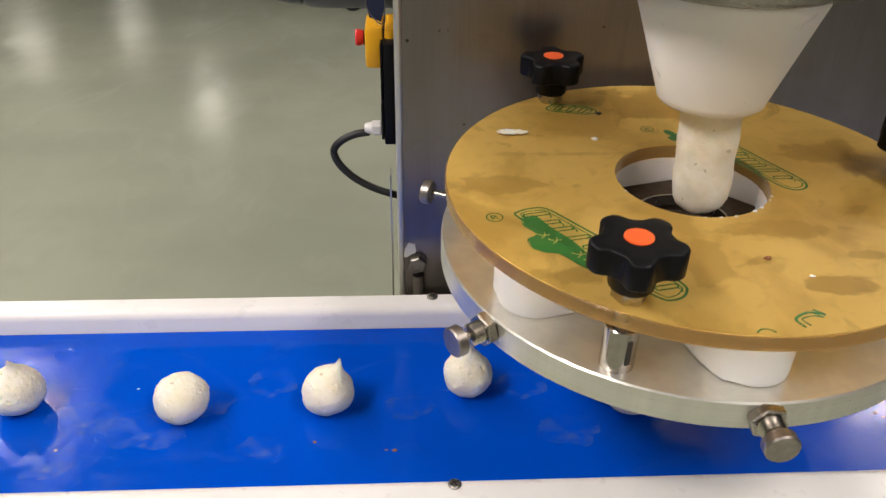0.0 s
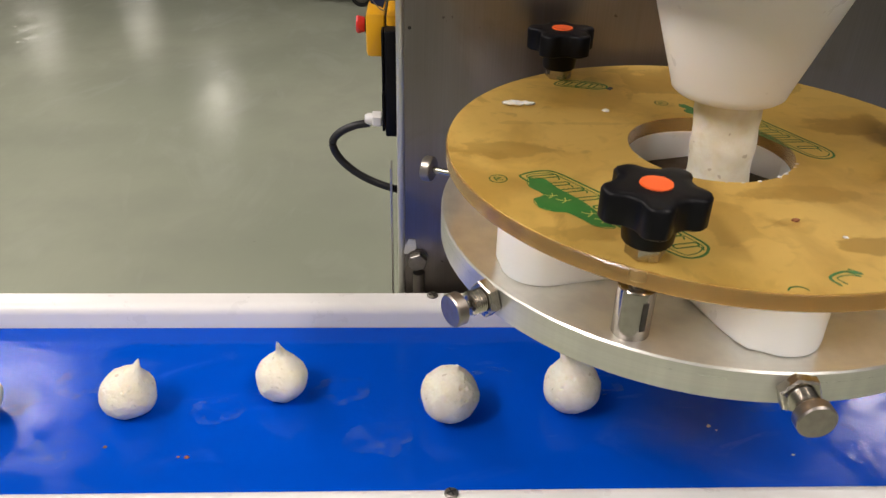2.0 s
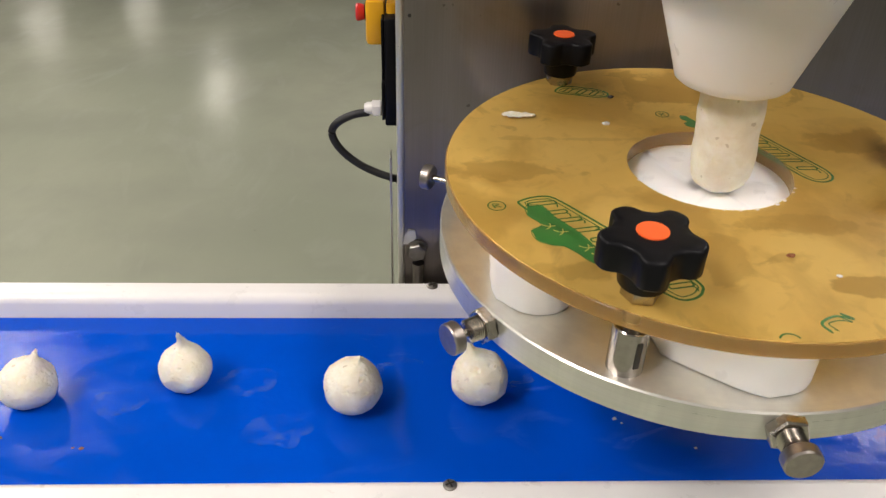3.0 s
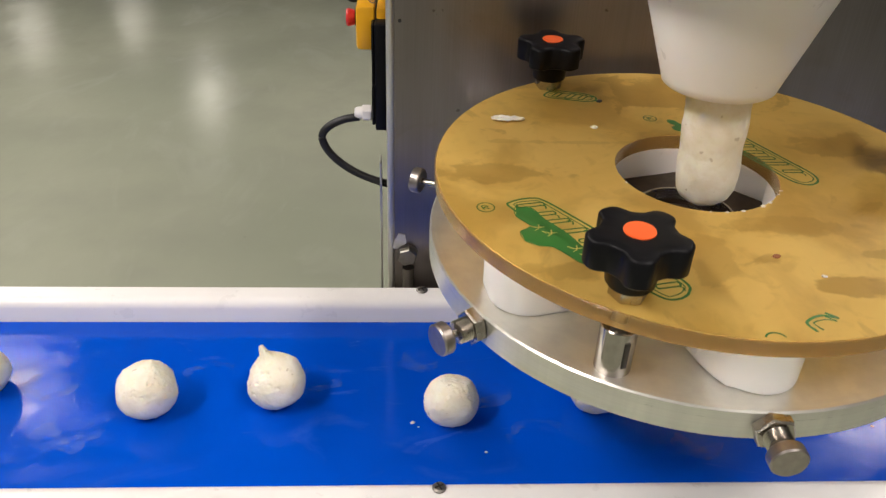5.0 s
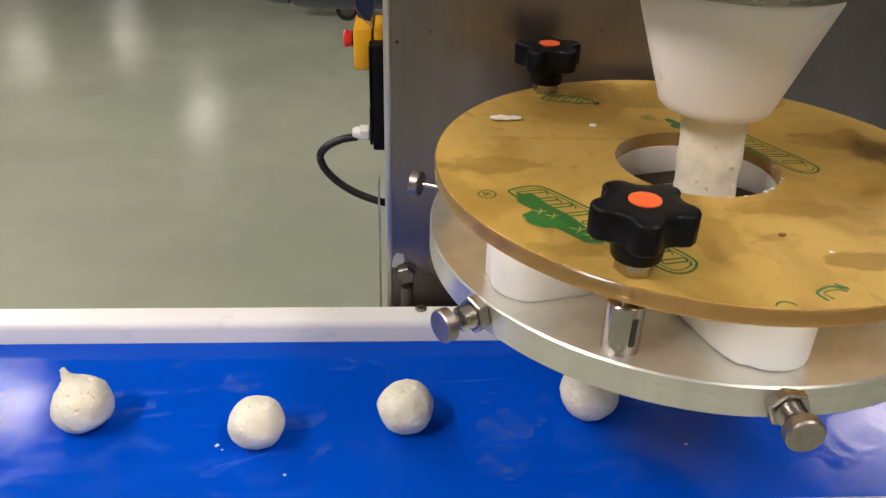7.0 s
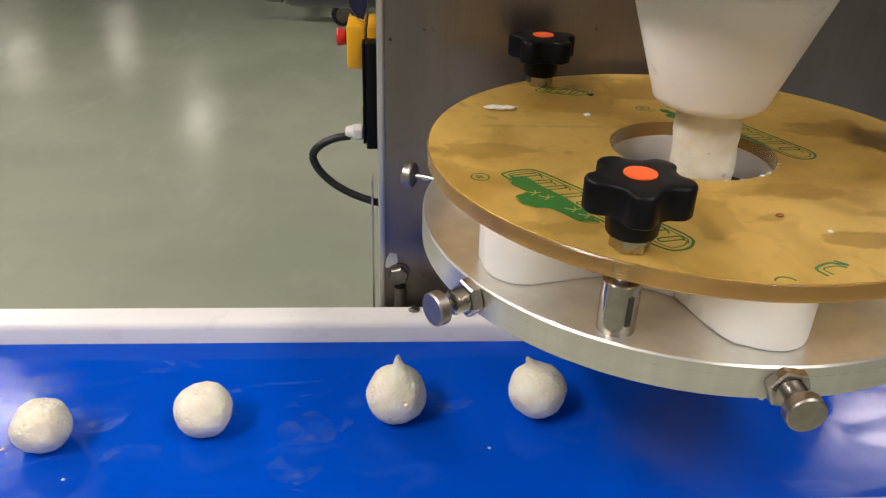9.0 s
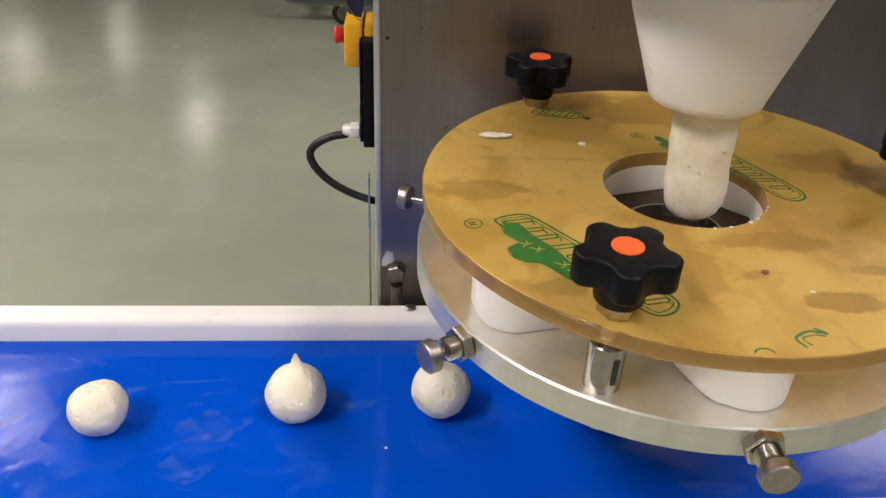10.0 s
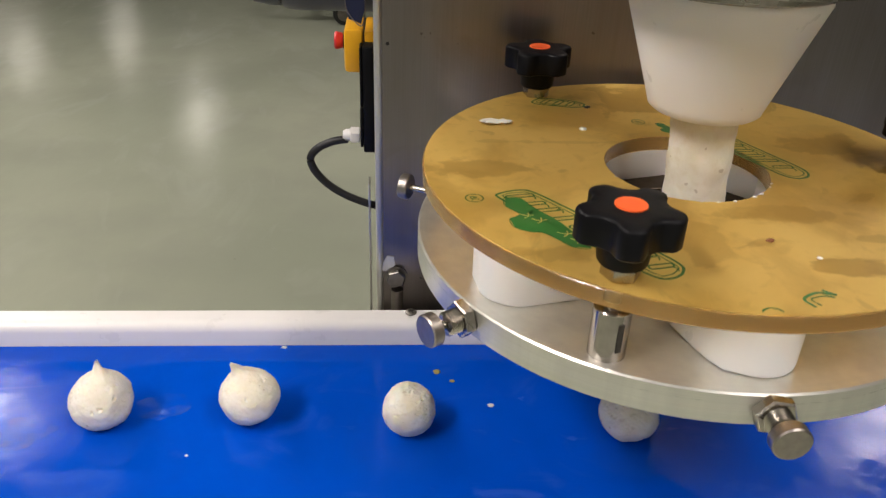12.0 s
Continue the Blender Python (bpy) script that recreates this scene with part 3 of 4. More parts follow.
def nozzle():
    n = thing("filling_nozzle", "smooth white plastic cone nozzle under a steel collar", "nozzle", pose(0.0008, NOZ_Y, 0))
    part("cone", lathe([(0.0195, 0.2228), (0.0245, 0.2218), (0.0262, 0.2232), (0.0270, 0.2260), (0.0438, 0.2743), (0.0438, 0.2783), (0.0195, 0.2783), (0.0195, 0.2228)], 72), M_WHITE, n)
    part("collar", lathe([(0.0200, 0.2786), (0.0465, 0.2786), (0.0480, 0.2796), (0.0480, 0.2846), (0.066, 0.2856), (0.066, 0.2943), (0.0200, 0.2943), (0.02, 0.2786)], 72), M_CHROME, n, "polished steel collar")
    part("feed_tube", lathe([(0.021, 0.2946), (0.045, 0.2946), (0.045, 0.58), (0.021, 0.58), (0.021, 0.2946)], 48), M_STEEL, n)
    part("bracket", box(-0.03, 0.03, 0.0452, PLATE_Y - NOZ_Y - 0.0003, 0.40, 0.46, 0.003), M_STEEL, n)


nozzle()


def wobble(bm, size, scale, seed):
    for v in bm.verts:
        d = noise.noise_vector(v.co * scale + Vector((seed, seed * 1.7, -seed)))
        v.co += d * size


def dough_rope():
    """The dough strand that hangs out of the nozzle, its lower end pinched round."""
    prof = [(0, 0.0), (0.0045, 0.0002), (0.0082, 0.0008), (0.0108, 0.0020), (0.0128, 0.0042), (0.0141, 0.0080), (0.0148, 0.0125)]
    prof += [(0.0149 + 0.0003 * min(i, 4) / 4 + 0.0003 * math.sin(i * 0.9), 0.0125 + 0.003 * i) for i in range(1, 40)] + [(0, 0.131)]
    bm = lathe(prof, 64)
    wobble(bm, 0.0006, 60, 3.0)
    wobble(bm, 0.0005, 200, 9.0)
    wobble(bm, 0.0003, 520, 4.0)
    ob = part("dough_rope", bm, M_DOUGH, None, angle=80)
    return tagged(ob, "pale raw dough strand hanging from the white nozzle", "dough")


rope = dough_rope()


# ---- shutter unit ----
R_DISC, R_RING, RING_TOP, RING_LOW, HOLE = 0.1318, 0.1325, -0.0335, -0.0490, 0.0402
unit = thing("shutter_unit", "round shutter unit with a paper-covered acrylic lid on an aluminium ring", "shutter", pose(0, 0, 0.1838))


def shutter_body():
    lid = part("lid", lathe([(HOLE, -0.008), (R_DISC - 0.0006, -0.008), (R_DISC, -0.0074), (R_DISC, -0.0010), (R_DISC - 0.0005, -0.0004), (HOLE, -0.0004), (HOLE, -0.008)], 128), M_ACRYL, unit, "clear acrylic disc, tinted amber for the paper reflected in its edge", pose(0.001, 0.0005, 0.0012))
    lid.visible_shadow = False
    part("masking_film", lathe([(R_DISC - 0.0007, 0.0), (HOLE + 0.0002, 0.0)], 128), M_KRAFT, lid, "stained brown masking paper, nozzle shade painted in at the back")
    ring = part("base_ring", lathe([(0.031, RING_LOW), (R_RING - 0.001, RING_LOW), (R_RING, RING_LOW + 0.001), (R_RING, RING_TOP - 0.0008), (R_RING - 0.0008, RING_TOP), (0.031, RING_TOP), (0.031, RING_LOW)], 128), M_ALU, unit, "satin turned aluminium ring")
    part("wear_plate", lathe([(0.0262, RING_TOP + 0.0002), (0.0560, RING_TOP + 0.0002), (0.0560, RING_TOP + 0.0100), (0.0262, RING_TOP + 0.0100), (0.0262, RING_TOP + 0.0002)], 96), M_WEAR, ring, "dark brown-grey wear plate under the blades")
    part("bore_lip", lathe([(0.0250, RING_TOP + 0.004), (0.0261, RING_TOP + 0.004), (0.0261, RING_TOP + 0.0106), (0.0250, RING_TOP + 0.0106), (0.0250, RING_TOP + 0.004)], 64), M_CHROME, ring, "bright steel lip round the bore")
    part("bore_sleeve", lathe([(0.0245, RING_LOW - 0.016), (0.0262, RING_LOW - 0.016), (0.0262, RING_TOP), (0.0245, RING_TOP), (0.0245, RING_LOW - 0.016)], 64), M_WEAR, ring, "dark sleeve through the bore")
    part("swing_arm", box(-0.03, 0.03, 0.132, 0.1475, -0.047, -0.035, 0.002), M_ALU, unit)
    return lid


def star_knob(x, y, turn):
    lobes = []
    for i in range(120):
        a = 2 * math.pi * i / 120
        c = math.cos(5 * a)
        r = 0.0178 + 0.0027 * math.tanh(1.5 * c) / math.tanh(1.5)
        lobes.append((r * math.cos(a), r * math.sin(a)))
    levels = [(0.0178, 0.90), (0.0183, 0.97), (0.0190, 1.0), (0.0296, 1.0), (0.0305, 0.97), (0.0309, 0.92), (0.0311, 0.70), (0.0311, 0.40)]
    bm = bmesh.new()
    rows = [[bm.verts.new((px * k, py * k, z)) for px, py in lobes] for z, k in levels]
    for a, b in zip(rows, rows[1:]):
        for i in range(120):
            bm.faces.new((a[i], a[(i + 1) % 120], b[(i + 1) % 120], b[i]))
    bm.faces.new(rows[0]), bm.faces.new(rows[-1])
    join(bm, lathe([(0, 0.0077), (0.0092, 0.0077), (0.0098, 0.0086), (0.0108, 0.0182), (0, 0.0182)], 32))
    k = part("star_knob", bm, M_BLACK, unit, "black five-lobed clamping knob", pose(x, y, 0, 0, 0, turn), 40)
    part("cap", lathe([(0, 0.0312), (0.0062, 0.0312), (0.0061, 0.0317), (0, 0.0319)], 32), M_ORANGE, k, "orange cap")
    part("nut", prism(hexagon(0.0135, 0.2), 0.0016, 0.0076, 0.0006), M_CHROME, k, "bright hexagon nut")
    return k


def post(x, y):
    p = part("post", lathe([(0, RING_TOP), (0.0077, RING_TOP), (0.0077, -0.0115), (0.0072, -0.0110), (0, -0.0110)], 32), M_POST, unit, "polished steel spacer post", pose(x, y, 0))
    part("slot", box(-0.0012, 0.0012, -0.0003, 0.0003, -0.0285, -0.0155, 0.0002), M_DARK, p, "dark slot", pose(0.0022, -0.0075, 0, 0, 0, 16))
    part("stud", lathe([(0, -0.0109), (0.0034, -0.0109)] + [(0.0034 - 0.0005 * (i % 2), -0.0105 + 0.0006 * i) for i in range(16)] + [(0, -0.0006)], 20), M_CHROME, p)


def plunger(angle, out=0.0163, slim=False):
    """An indexing plunger screwed into the ring's rim; its axis points outwards."""
    a = radians(angle)
    m = pose(R_RING * math.cos(a), R_RING * math.sin(a), -0.0405, 0, 0, angle) @ pose(0, 0, 0, 0, 90)
    p = part("plunger", prism(hexagon(0.0075 if slim else 0.0150, 0.35), 0.0002, 0.0030 if slim else 0.0056, 0.0008), M_CHROME, unit, "bright indexing plunger with a round pull head", m)
    thread = [(0, 0.0057)] + [(0.0056 - 0.0007 * (i % 2), 0.0058 + 0.00055 * i) for i in range(12)] + [(0.0042, 0.0122), (0, 0.0122)]
    if not slim:
        part("thread", lathe(thread, 28), M_CHROME, p)
    foot = 0.0031 if slim else 0.0123
    part("rod", lathe([(0, foot), (0.0019, foot), (0.0019, out), (0, out)], 16), M_CHROME, p)
    head = [(r, out + z) for r, z in ((0, 0.0001), (0.0068, 0.0001), (0.0075, 0.0008), (0.0075, 0.0051), (0.0069, 0.0058), (0, 0.0059))]
    part("pull_head", lathe(head, 40), M_TURNED, p, "round turned pull head")


BLADE_R, OPEN = 0.106, -40.0


def blade(angle, step):
    """One white shutter blade: a round head on its pivot, broad flanks and a straight inner wall; shut, its tip meets the others at the middle."""
    def ray(r, way):
        return Vector((r * math.cos(radians(way)), r * math.sin(radians(way))))

    pivot = ray(BLADE_R, -90)
    swing = Matrix.Rotation(radians(-OPEN), 2)
    flank = [(-0.0305, 0.0310), (-0.0298, 0.0250), (-0.0226, 0.0010), (-0.0190, -0.0075), (-0.0156, -0.0125)]
    pts = [swing @ Vector(p) for p in flank] + [ray(0.0178, w) for w in np.linspace(275, 385, 16)]
    pts += [p - pivot for p in (Vector((0.0050, -0.0690)), Vector((0.0065, -0.0660)), ray(0.046, -65.2), ray(0.044, -65.6), ray(0.0010, -95.6), ray(0.0835, -125.6), ray(0.0865, -124.6))]
    pts = [p.to_tuple() for p in pts]
    bm = prism(pts, RING_TOP + 0.0003 + step * 0.0003, -0.0078 - step * 0.00025, 0.0016)
    b = part("shutter_blade", bm, M_WHITE, unit, "white plastic shutter blade")
    a = radians(angle)
    b["rest"] = (BLADE_R * math.cos(a), BLADE_R * math.sin(a), angle + 90)
    return b


def print_marks(lid):
    """The film's green print as plain shapes: outlined bands, a leafy blob and small ringed dots."""
    def placed(name, bm, x, y, turn):
        return part(name, bm, M_GREEN, lid, "green printed mark", pose(x, y, 0.0, 0, 0, turn))

    def band(length, width, closed=True):
        """A slanting band of rounded outlined strokes inside a double rounded outline."""
        def bar(cx, cy, half, r, slant, bm):
            along, across = Vector((math.sin(slant), math.cos(slant))), Vector((math.cos(slant), -math.sin(slant)))
            pts = []
            for end, turn in ((1, 0), (-1, math.pi)):
                for a in np.linspace(0, math.pi, 5):
                    p = Vector((cx, cy)) + along * (half * end + r * math.sin(a) * end) + across * (r * math.cos(a) * end)
                    pts.append(p.to_tuple())
            return ribbon(pts, 0.0009, True, bm=bm)

        bm = bmesh.new()
        rnd = random.Random(int(length * 1e4))
        h = width / 2
        for inset, line in ((0.0, 0.0012), (0.0022, 0.0006)):
            k = h - inset
            edge = [(inset, -k * 0.55), (0.004 + inset, -k), (length * 0.35, -k * 0.97), (length * 0.7, -k * 1.02), (length - 0.006, -k), (length - inset, -k * 0.5), (length - inset, k * 0.4), (length - 0.007, k * 0.95), (length * 0.6, k), (length * 0.3, k * 1.03), (0.009, k), (0.003 + inset, k * 0.6)]
            ribbon(edge if closed else edge[9:] + edge[:3], line, closed, bm=bm)
        x = 0.0075
        while x < length - 0.007:
            tall = h * (0.46 if rnd.random() < 0.7 else 0.62)
            bar(x, rnd.uniform(-0.0008, 0.0008), tall, 0.0014, 0.45, bm)
            if rnd.random() < 0.65:
                ribbon([(x + 0.0025, tall * 0.75), (x + 0.0048, tall * 1.0), (x + 0.0066, tall * 0.7)], 0.0007, False, bm=bm)
            x += rnd.uniform(0.0068, 0.0100)
        return bm

    def blob(k=1.0):
        bm = bmesh.new()
        pts = [(0, 0), (0.0075, -0.0010), (0.0125, -0.0110), (0.0215, -0.0240), (0.0275, -0.0370), (0.0320, -0.0500), (0.0240, -0.0490), (0.0185, -0.0420), (0.0130, -0.0360), (0.0070, -0.0350), (0.0010, -0.0310), (-0.0005, -0.0230), (0.0050, -0.0180), (-0.0010, -0.0090)]
        pts = [(x * k, y * k) for x, y in pts]
        rim = ribbon(pts, 0.0004, True)
        vs = [bm.verts.new((x, y, 0.00012)) for x, y in pts]
        bm.faces.new(vs)
        bmesh.ops.triangulate(bm, faces=bm.faces[:])
        return join(bm, rim)

    def ringed(r):
        bm = ribbon([(r * math.cos(a), r * math.sin(a)) for a in np.linspace(0, 2 * math.pi, 13)[:-1]], 0.0006, True)
        return ribbon([(-r * 0.35, -r * 0.45), (-r * 0.3, r * 0.45), (r * 0.35, r * 0.15), (-r * 0.2, 0), (r * 0.4, -r * 0.45)], 0.0006, False, bm=bm)

    placed("print_band", band(0.093, 0.0170), -0.0935, -0.0300, -52.5)
    placed("print_band", band(0.062, 0.0160), 0.0270, 0.0430, -63)
    placed("print_blob", blob(0.92), -0.0955, -0.0372, 0)
    placed("print_band", band(0.0130, 0.0130, False), 0.0075, -0.1175, -38)
    placed("print_band", band(0.030, 0.0120), -0.0630, 0.0960, -14)
    placed("print_blob", blob(0.42), 0.0020, 0.0600, 0)
    scratch = bmesh.new()
    for x, y in ((-0.0885, -0.0555), (-0.0835, -0.0600), (-0.0745, -0.0720), (-0.0700, -0.0775)):
        ribbon([(x - 0.003, y + 0.002), (x, y + 0.0005), (x + 0.0035, y + 0.001)], 0.0006, False, rise=0.0002, bm=scratch)
        ribbon([(x - 0.001, y - 0.002), (x + 0.001, y), (x + 0.0012, y + 0.003)], 0.0005, False, rise=0.0002, bm=scratch)
    part("scratch", scratch, M_KRAFT, lid, "pale scratches through the print")
    placed("print_ring", ringed(0.0040), -0.1095, -0.0380, 20)
    placed("print_ring", ringed(0.0036), -0.0077, 0.0617, 20)
    placed("print_ring", ribbon([(0.0040 * math.cos(a), 0.0036 * math.sin(a)) for a in np.linspace(0.3, 2.84, 9)], 0.0008), -0.0100, -0.1300, 0)


lid = shutter_body()
KNOBS = [(-0.0586, -0.1035, 44), (-0.0588, 0.1060, 90), (0.1180, 0.0010, 40)]
for kx, ky, turn in KNOBS:
    star_knob(kx, ky, turn)
    post(kx - 0.001, ky - 0.0018)
PIVOTS = (31, 91, 153, 212, 269.5, 331)
for angle in PIVOTS:
    plunger(155.5 if angle == 153 else angle, 0.0135 if angle == 269.5 else 0.0163, angle == 153)
blades = [blade(angle, i % 3) for i, angle in enumerate(PIVOTS)]
print_marks(lid)


# ---- dough balls and crumbs ----
def dough_ball(seed, r, tip, lean, way, squash):
    """A cut portion: a lumpy ball with a pinched wisp, or a puckered flat, where the blades closed."""
    bm = bmesh.new()
    bmesh.ops.create_icosphere(bm, subdivisions=6, radius=r)
    axis = Vector((math.sin(lean) * math.cos(way), math.sin(lean) * math.sin(way), math.cos(lean)))
    bend = Vector((math.cos(seed * 2.1), math.sin(seed * 2.1), 0))
    for v in bm.verts:
        n = v.co.normalized()
        up = n.dot(axis)
        if tip > 0 and up > 0.72:
            k = (up - 0.72) / 0.28
            s = min(1.0, max(0.0, (up - 0.966 + 0.010 * noise.noise(n * 12)) / 0.022))
            s = s * s * (3 - 2 * s)
            v.co += axis * tip * (0.45 * k * k * k + 0.80 * s + 0.30 * s * noise.noise(n * 22 + Vector((seed, 0, 3))))
            v.co -= (n - axis * up) * r * 0.66 * s
            v.co += bend * tip * 0.30 * s * s
            v.co += noise.noise_vector(v.co * 500 + Vector((seed, 1, 0))) * 0.0007 * s
        elif tip <= 0 and up > 0.82:
            k = (up - 0.82) / 0.18
            v.co -= axis * r * 0.10 * k
            v.co += axis * r * 0.05 * k * noise.noise(n * 9 + Vector((seed, 0, 0)))
        pit = noise.noise(n * 7.0 + Vector((seed * 5.0, 1, 2)))
        if pit > 0.38 and up > 0.1:
            v.co -= n * r * 0.20 * (pit - 0.38)
        v.co.z *= squash
    wobble(bm, r * 0.085, 0.9 / r, seed * 3.1)
    wobble(bm, r * 0.022, 3.2 / r, seed * 1.3)
    wobble(bm, r * 0.013, 9 / r, seed * 0.7)
    wobble(bm, r * 0.014, 26 / r, seed * 0.3)
    grain = random.Random(seed * 11)
    for _ in range(9):
        way_out = Vector((grain.gauss(0, 1), grain.gauss(0, 1), grain.gauss(0, 0.8))).normalized()
        cap = r * grain.uniform(0.92, 0.98)
        if tip > 0 and way_out.dot(axis) > 0.6:
            continue
        for v in bm.verts:
            over = v.co.dot(way_out) - cap
            if over > 0:
                v.co -= way_out * over * 0.5
    for _ in range(22):
        way_out = Vector((grain.gauss(0, 1), grain.gauss(0, 1), abs(grain.gauss(0, 1)) + 0.1)).normalized()
        size = r * grain.uniform(0.03, 0.08)
        for v in bm.verts:
            near = (v.co.normalized() - way_out).length * r
            if near < size * 1.5:
                v.co += way_out * size * 0.45 * (1 - near / (size * 1.5))
    low = min(v.co.z for v in bm.verts)
    flat = low + r * 0.10
    for v in bm.verts:
        v.co.z = max(v.co.z, flat) - flat
    ob = part("dough_ball", bm, M_DOUGH, None, angle=80)
    words = "pale raw dough ball with a pinched tip on the blue belt" if tip > 0 else "pale raw dough ball with a flattened top on the blue belt"
    return tagged(ob, words, "dough ball", "dough balls on the belt")


SPEED = 0.0595
# each ball: where it sits on the belt at 0 s, its place across, radius, tip (-1: none), the tip's lean and its way, squash
BALLS = [
    (-0.4055, 0.0240, 0.0174, 0.007, 0.1, 0, 0.97),
    (-0.2972, 0.0125, 0.0173, -1, 0.3, 2.6, 0.97),
    (-0.2045, 0.0182, 0.0168, 0.006, 0.42, 0.3, 0.97),
    (-0.1118, 0.0330, 0.0165, 0.0115, 0.05, 0, 0.97),
    (-0.0055, 0.0133, 0.0183, 0.0022, 0.35, 0.9, 0.97),
    (0.0735, 0.0212, 0.0180, 0.0075, 0.28, 2.9, 0.97),
    (0.1813, 0.0045, 0.0166, -1, 0.4, 1.2, 0.97),
    (0.2728, 0.0165, 0.0170, -1, 0.25, 2, 0.97),
    (0.3892, 0.0285, 0.0187, 0.0070, 0.08, 1, 0.97),
    (0.4788, 0.0290, 0.0183, 0.0075, 0.3, 2.8, 0.97),
    (0.5783, 0.0180, 0.0168, -1, 0.25, 0.8, 0.97),
    (0.7159, 0.0122, 0.0183, 0.004, 0.2, 0, 0.97),
]
balls = [(dough_ball(i + 2, r, tip, lean, way, sq), u, y) for i, (u, y, r, tip, lean, way, sq) in enumerate(BALLS)]


def crumb(seed, r):
    rnd = random.Random(seed)
    bm = bmesh.new()
    bmesh.ops.create_icosphere(bm, subdivisions=2, radius=r)
    for v in bm.verts:
        v.co = Vector((v.co.x * (1 + rnd.random() * 0.6), v.co.y, max(v.co.z, -r * 0.3) * 0.5 + r * 0.15))
    wobble(bm, r * 0.4, 0.8 / r, seed)
    return bm


CRUMBS = [(-0.3700, -0.015, 0.001, 0), (-0.2111, -0.0134, 0.001, 1), (-0.1607, -0.022, 0.0012, 1), (-0.1660, -0.0215, 0.0007, 1), (-0.3350, 0.04, 0.0008, 0), (0.1573, 0.0006, 0.0012, 0), (0.1610, -0.003, 0.0006, 0), (0.2010, -0.024, 0.0008, 0), (0.4460, -0.0045, 0.0009, 0), (0.4907, 0.0995, 0.0015, 0), (0.5985, 0.0715, 0.002, 2), (0.6084, 0.0617, 0.0014, 2), (0.6322, 0.037, 0.0018, 0), (0.0000, 0.006, 0.0007, 0)]
M_BROWN = plastic_material("browned_crumb", (0.25, 0.09, 0.03), 0.6, (0.1, 0.04, 0.02), 0.5)
M_HERB = plastic_material("herb_crumb", (0.28, 0.25, 0.06), 0.6, (0.15, 0.12, 0.04), 0.5)
crumbs = []
for i, (u, y, r, kind) in enumerate(CRUMBS):
    ob = part("crumb", crumb(i + 1, r), (M_DOUGH, M_BROWN, M_HERB)[kind], None)
    tagged(ob, ("pale dough crumb lying on the blue belt", "small browned crumb lying on the blue belt", "greenish herb crumb lying on the blue belt")[kind], "crumb", "crumbs on the belt")
    crumbs.append((ob, u, y))


def ragged_scrap(length, width):
    """A torn, curled flake, thick in the middle and thin at its ragged edge."""
    bm = bmesh.new()
    bmesh.ops.create_icosphere(bm, subdivisions=4, radius=1.0)
    for v in bm.verts:
        edge = 1 + 0.45 * noise.noise(Vector((v.co.x * 2.2, v.co.y * 2.2, 4.0)))
        v.co = Vector((v.co.x * length * edge, v.co.y * width * edge * (1.15 - 0.5 * v.co.x), 0.0012 + 0.0009 * v.co.z + 0.0008 * noise.noise(Vector((v.co.x * 3, v.co.y * 3, 1.0)))))
    wobble(bm, 0.0006, 420, 2.0)
    return bm


def lid_scraps():
    for name, x, y, bm, mat, label in (
        ("dough_scrap", -0.0880, 0.0570, ragged_scrap(0.0092, 0.0026), M_DOUGH, "thin white scrap of dough on the lid"),
        ("dough_scrap", -0.0412, 0.0493, crumb(31, 0.0016), M_DOUGH, "dried dough bit on the lid"),
        ("dough_scrap", 0.0119, -0.0762, crumb(32, 0.0015), M_BROWN, "brown dried bit on the lid"),
        ("dough_scrap", -0.0310, 0.0850, crumb(33, 0.0014), M_DARK, "dark dried bit on the lid"),
        ("dough_scrap", 0.0262, -0.0905, crumb(34, 0.0010), M_DOUGH, "dried dough bit on the lid"),
    ):
        part(name, bm, mat, unit, label, pose(x, y, 0.0013))
    rnd = random.Random(5)
    for i in range(8):
        a = rnd.uniform(3.4, 5.9)
        part("dough_scrap", crumb(50 + i, rnd.uniform(0.0004, 0.0009)), M_DOUGH, unit, "dried dough bit on the lid", pose(0.001 + 0.0409 * math.cos(a), 0.0005 + 0.0409 * math.sin(a), 0.0013))


lid_scraps()


# ---- movement ----
PERIOD = 1.674
ARM, RISE, MID = 0.2711, 0.0730, 0.1838


def tilt(t):
    w = 2 * math.pi * t / PERIOD
    return 0.128 + 1.525 * math.cos(w) - 1.596 * math.sin(w) + 0.142 * math.cos(2 * w) - 0.152 * math.sin(2 * w)


def unit_pose(t):
    a = radians(tilt(t))
    return pose(0, ARM * (1 - math.cos(a)) - RISE * math.sin(a), MID - ARM * math.sin(a) + RISE * (math.cos(a) - 1), math.degrees(a))


CUT = 1.205


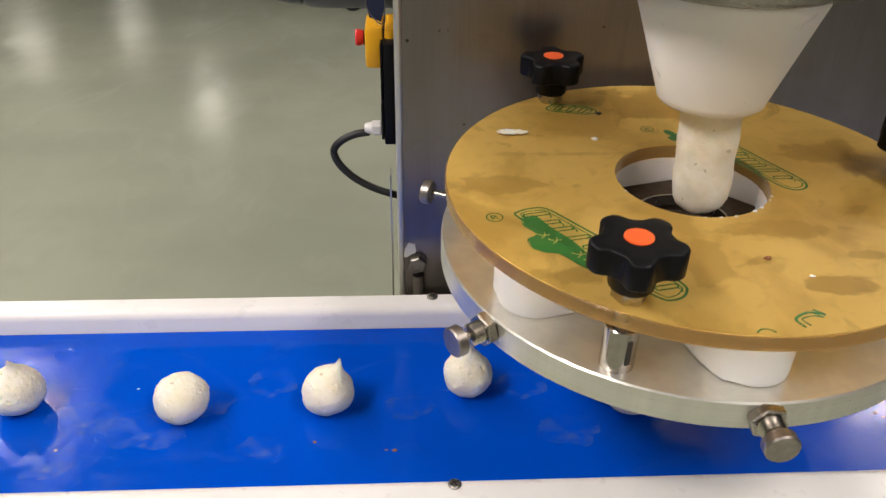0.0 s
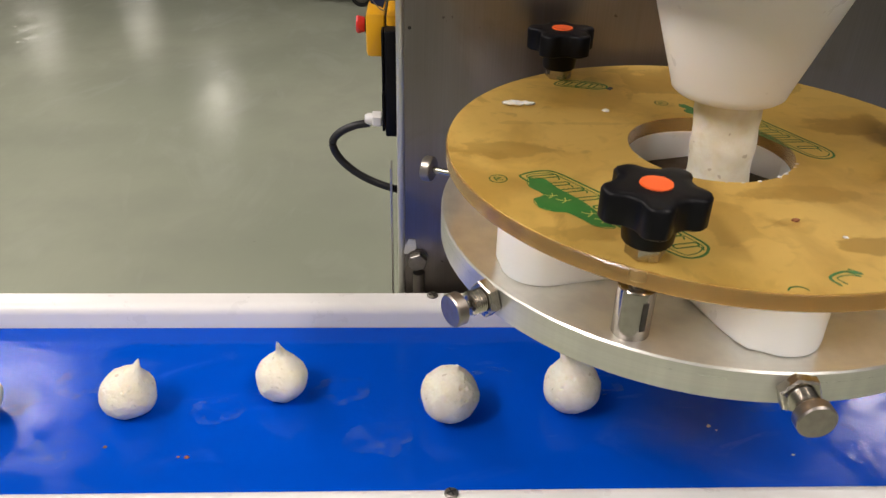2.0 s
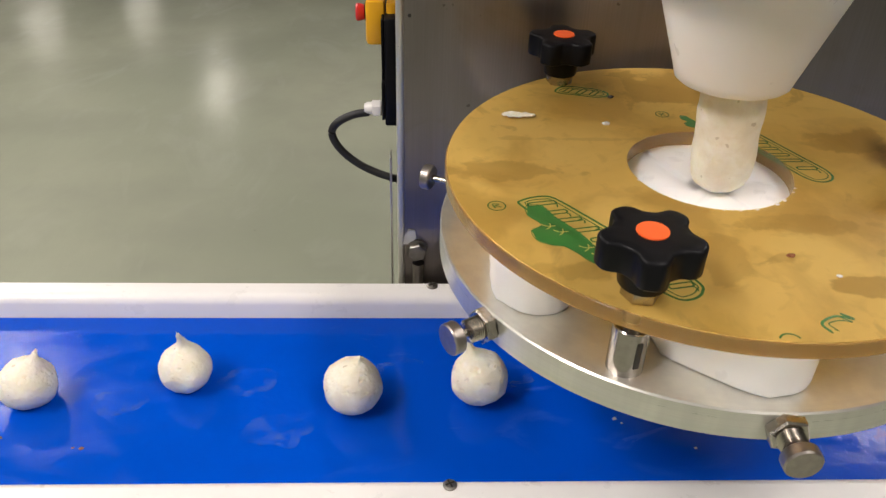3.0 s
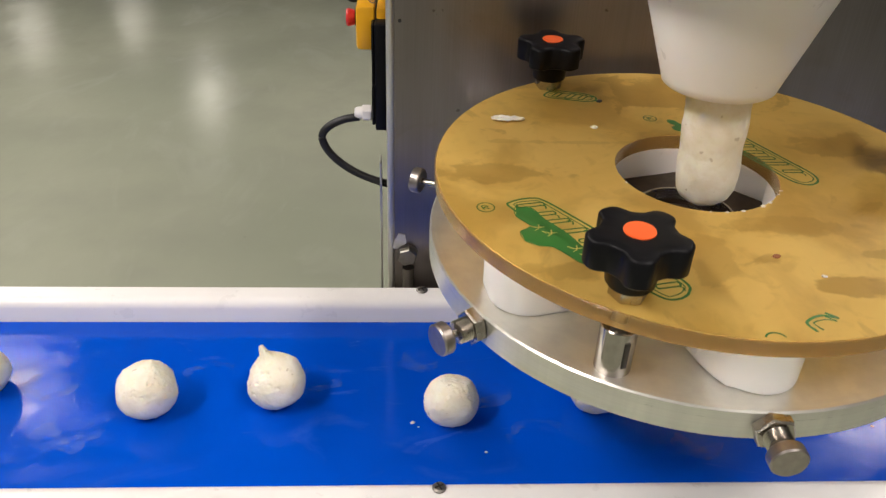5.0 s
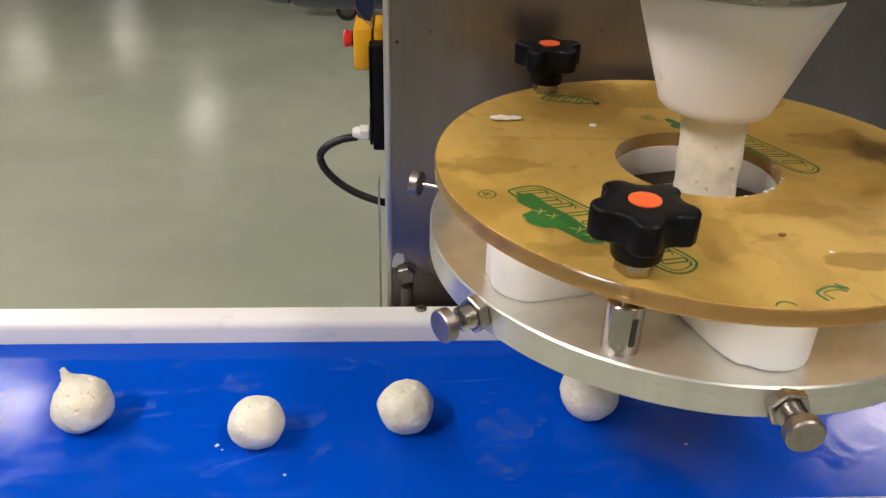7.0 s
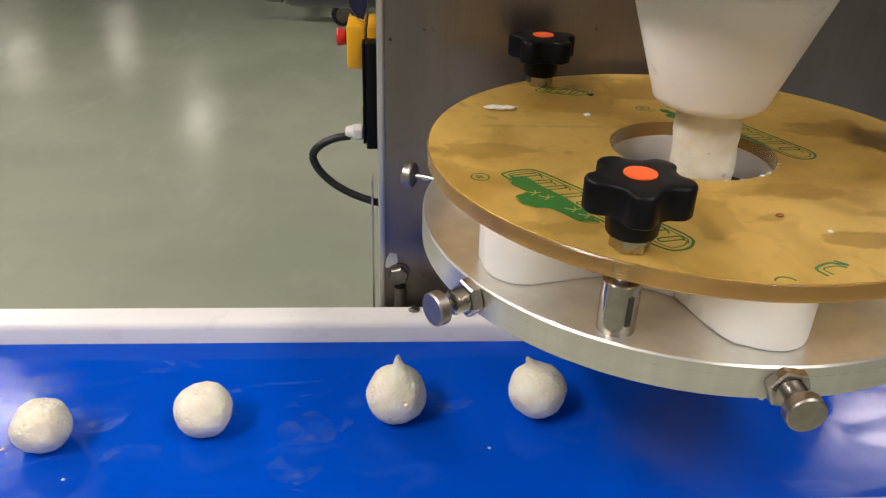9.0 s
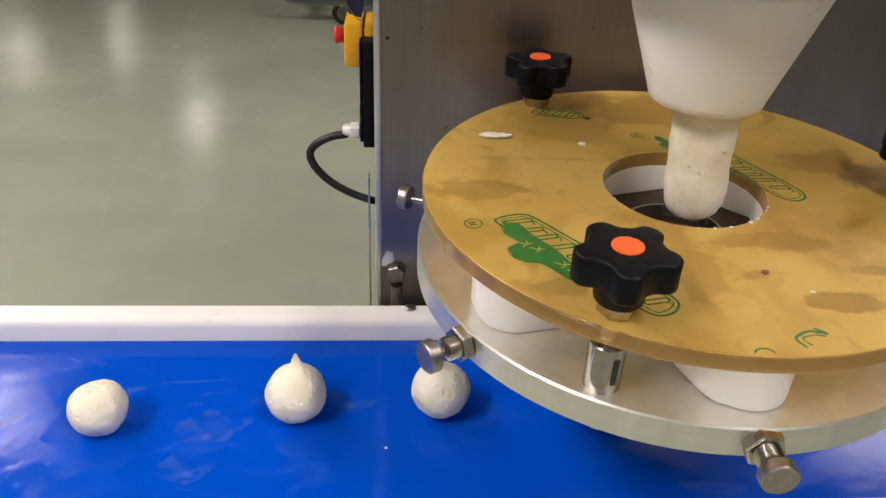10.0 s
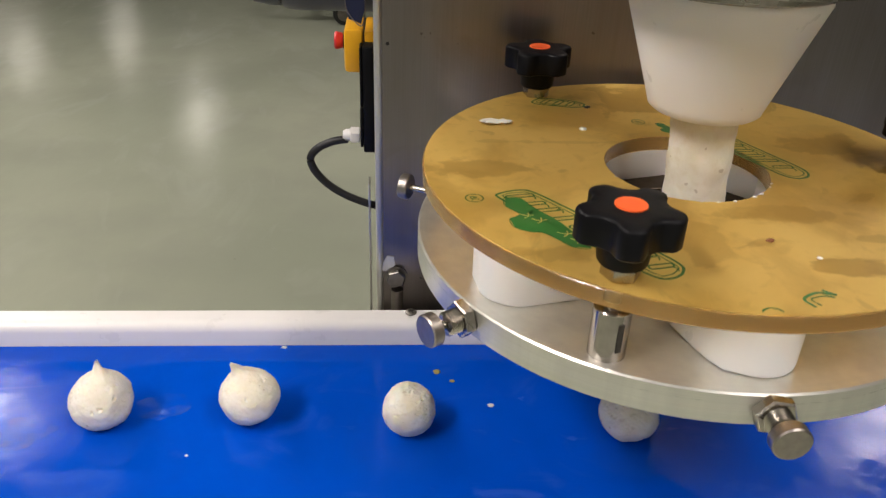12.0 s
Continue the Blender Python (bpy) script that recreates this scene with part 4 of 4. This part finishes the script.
def blade_angle(t):
    """The blades swing shut round each cut and open again."""
    p = (t - CUT + PERIOD / 2) % PERIOD - PERIOD / 2
    if p < -0.24 or p > 0.21:
        return OPEN
    if p < -0.08:
        k = (p + 0.24) / 0.16
        return OPEN * (1 - k * k * (3 - 2 * k))
    if p > 0.10:
        k = (p - 0.10) / 0.11
        return OPEN * k * k * (3 - 2 * k)
    return 0.0


def rope_low(t):
    """The strand grows downwards between cuts; each cut takes its end off at the blades."""
    p = (t - CUT) % PERIOD
    grow = p / PERIOD
    return 0.1690 - 0.0285 * grow if p < PERIOD - 0.14 else 0.1690 - 0.0285 * grow * (PERIOD - p) / 0.14


def steps(t0, t1, dt):
    n = max(1, math.ceil((t1 - t0) / dt - 1e-6))
    return [t0 + (t1 - t0) * i / n for i in range(n + 1)]


def motions():
    walk(unit, [(t, unit_pose(t)) for t in steps(0, 12, 0.1)])
    for b in blades:
        x, y, turn = b["rest"]
        walk(b, [(t, pose(x, y, 0, 0, 0, turn + blade_angle(t))) for t in steps(0, 12, 1 / 30)])
    walk(rope, [(t, pose(0.0062, NOZ_Y, rope_low(t), 0, -3.5, 0)) for t in steps(0, 12, 1 / 30)])
    walk(belt, [(t, pose(-SPEED * t, 0, 0)) for t in steps(0, 12, 0.25)])
    for ob, u, y in crumbs:
        walk(ob, [(t, pose(u - SPEED * t, y, 0)) for t in steps(0, 12, 0.25)])
    for ob, u, y in balls:
        land = min((u + 0.008) / SPEED, 11.93)
        rows = []
        if land > 0.2:
            cut = CUT + PERIOD * math.floor((land - CUT) / PERIOD)
            fall = max(cut + 0.02, land - 0.15)
            rows = [(t, pose(0, NOZ_Y, 0.228 + 0.018 * (cut - 0.18 - t))) for t in steps(0, cut - 0.18, 0.25)]
            rows += [(cut - 0.15, pose(0, NOZ_Y, 0.175)), (cut - 0.11, pose(0, NOZ_Y, 0.108))]
            for k in (0.0, 0.35, 0.6, 0.8):
                z = 0.105 * (1 - k * k)
                rows.append((fall + (land - fall) * k, pose((u - SPEED * land) * k, NOZ_Y + (y - NOZ_Y) * k, z)))
        rows += [(t, pose(u - SPEED * t, y, 0)) for t in steps(max(land, 0), 12, 0.25)]
        walk(ob, rows)


motions()
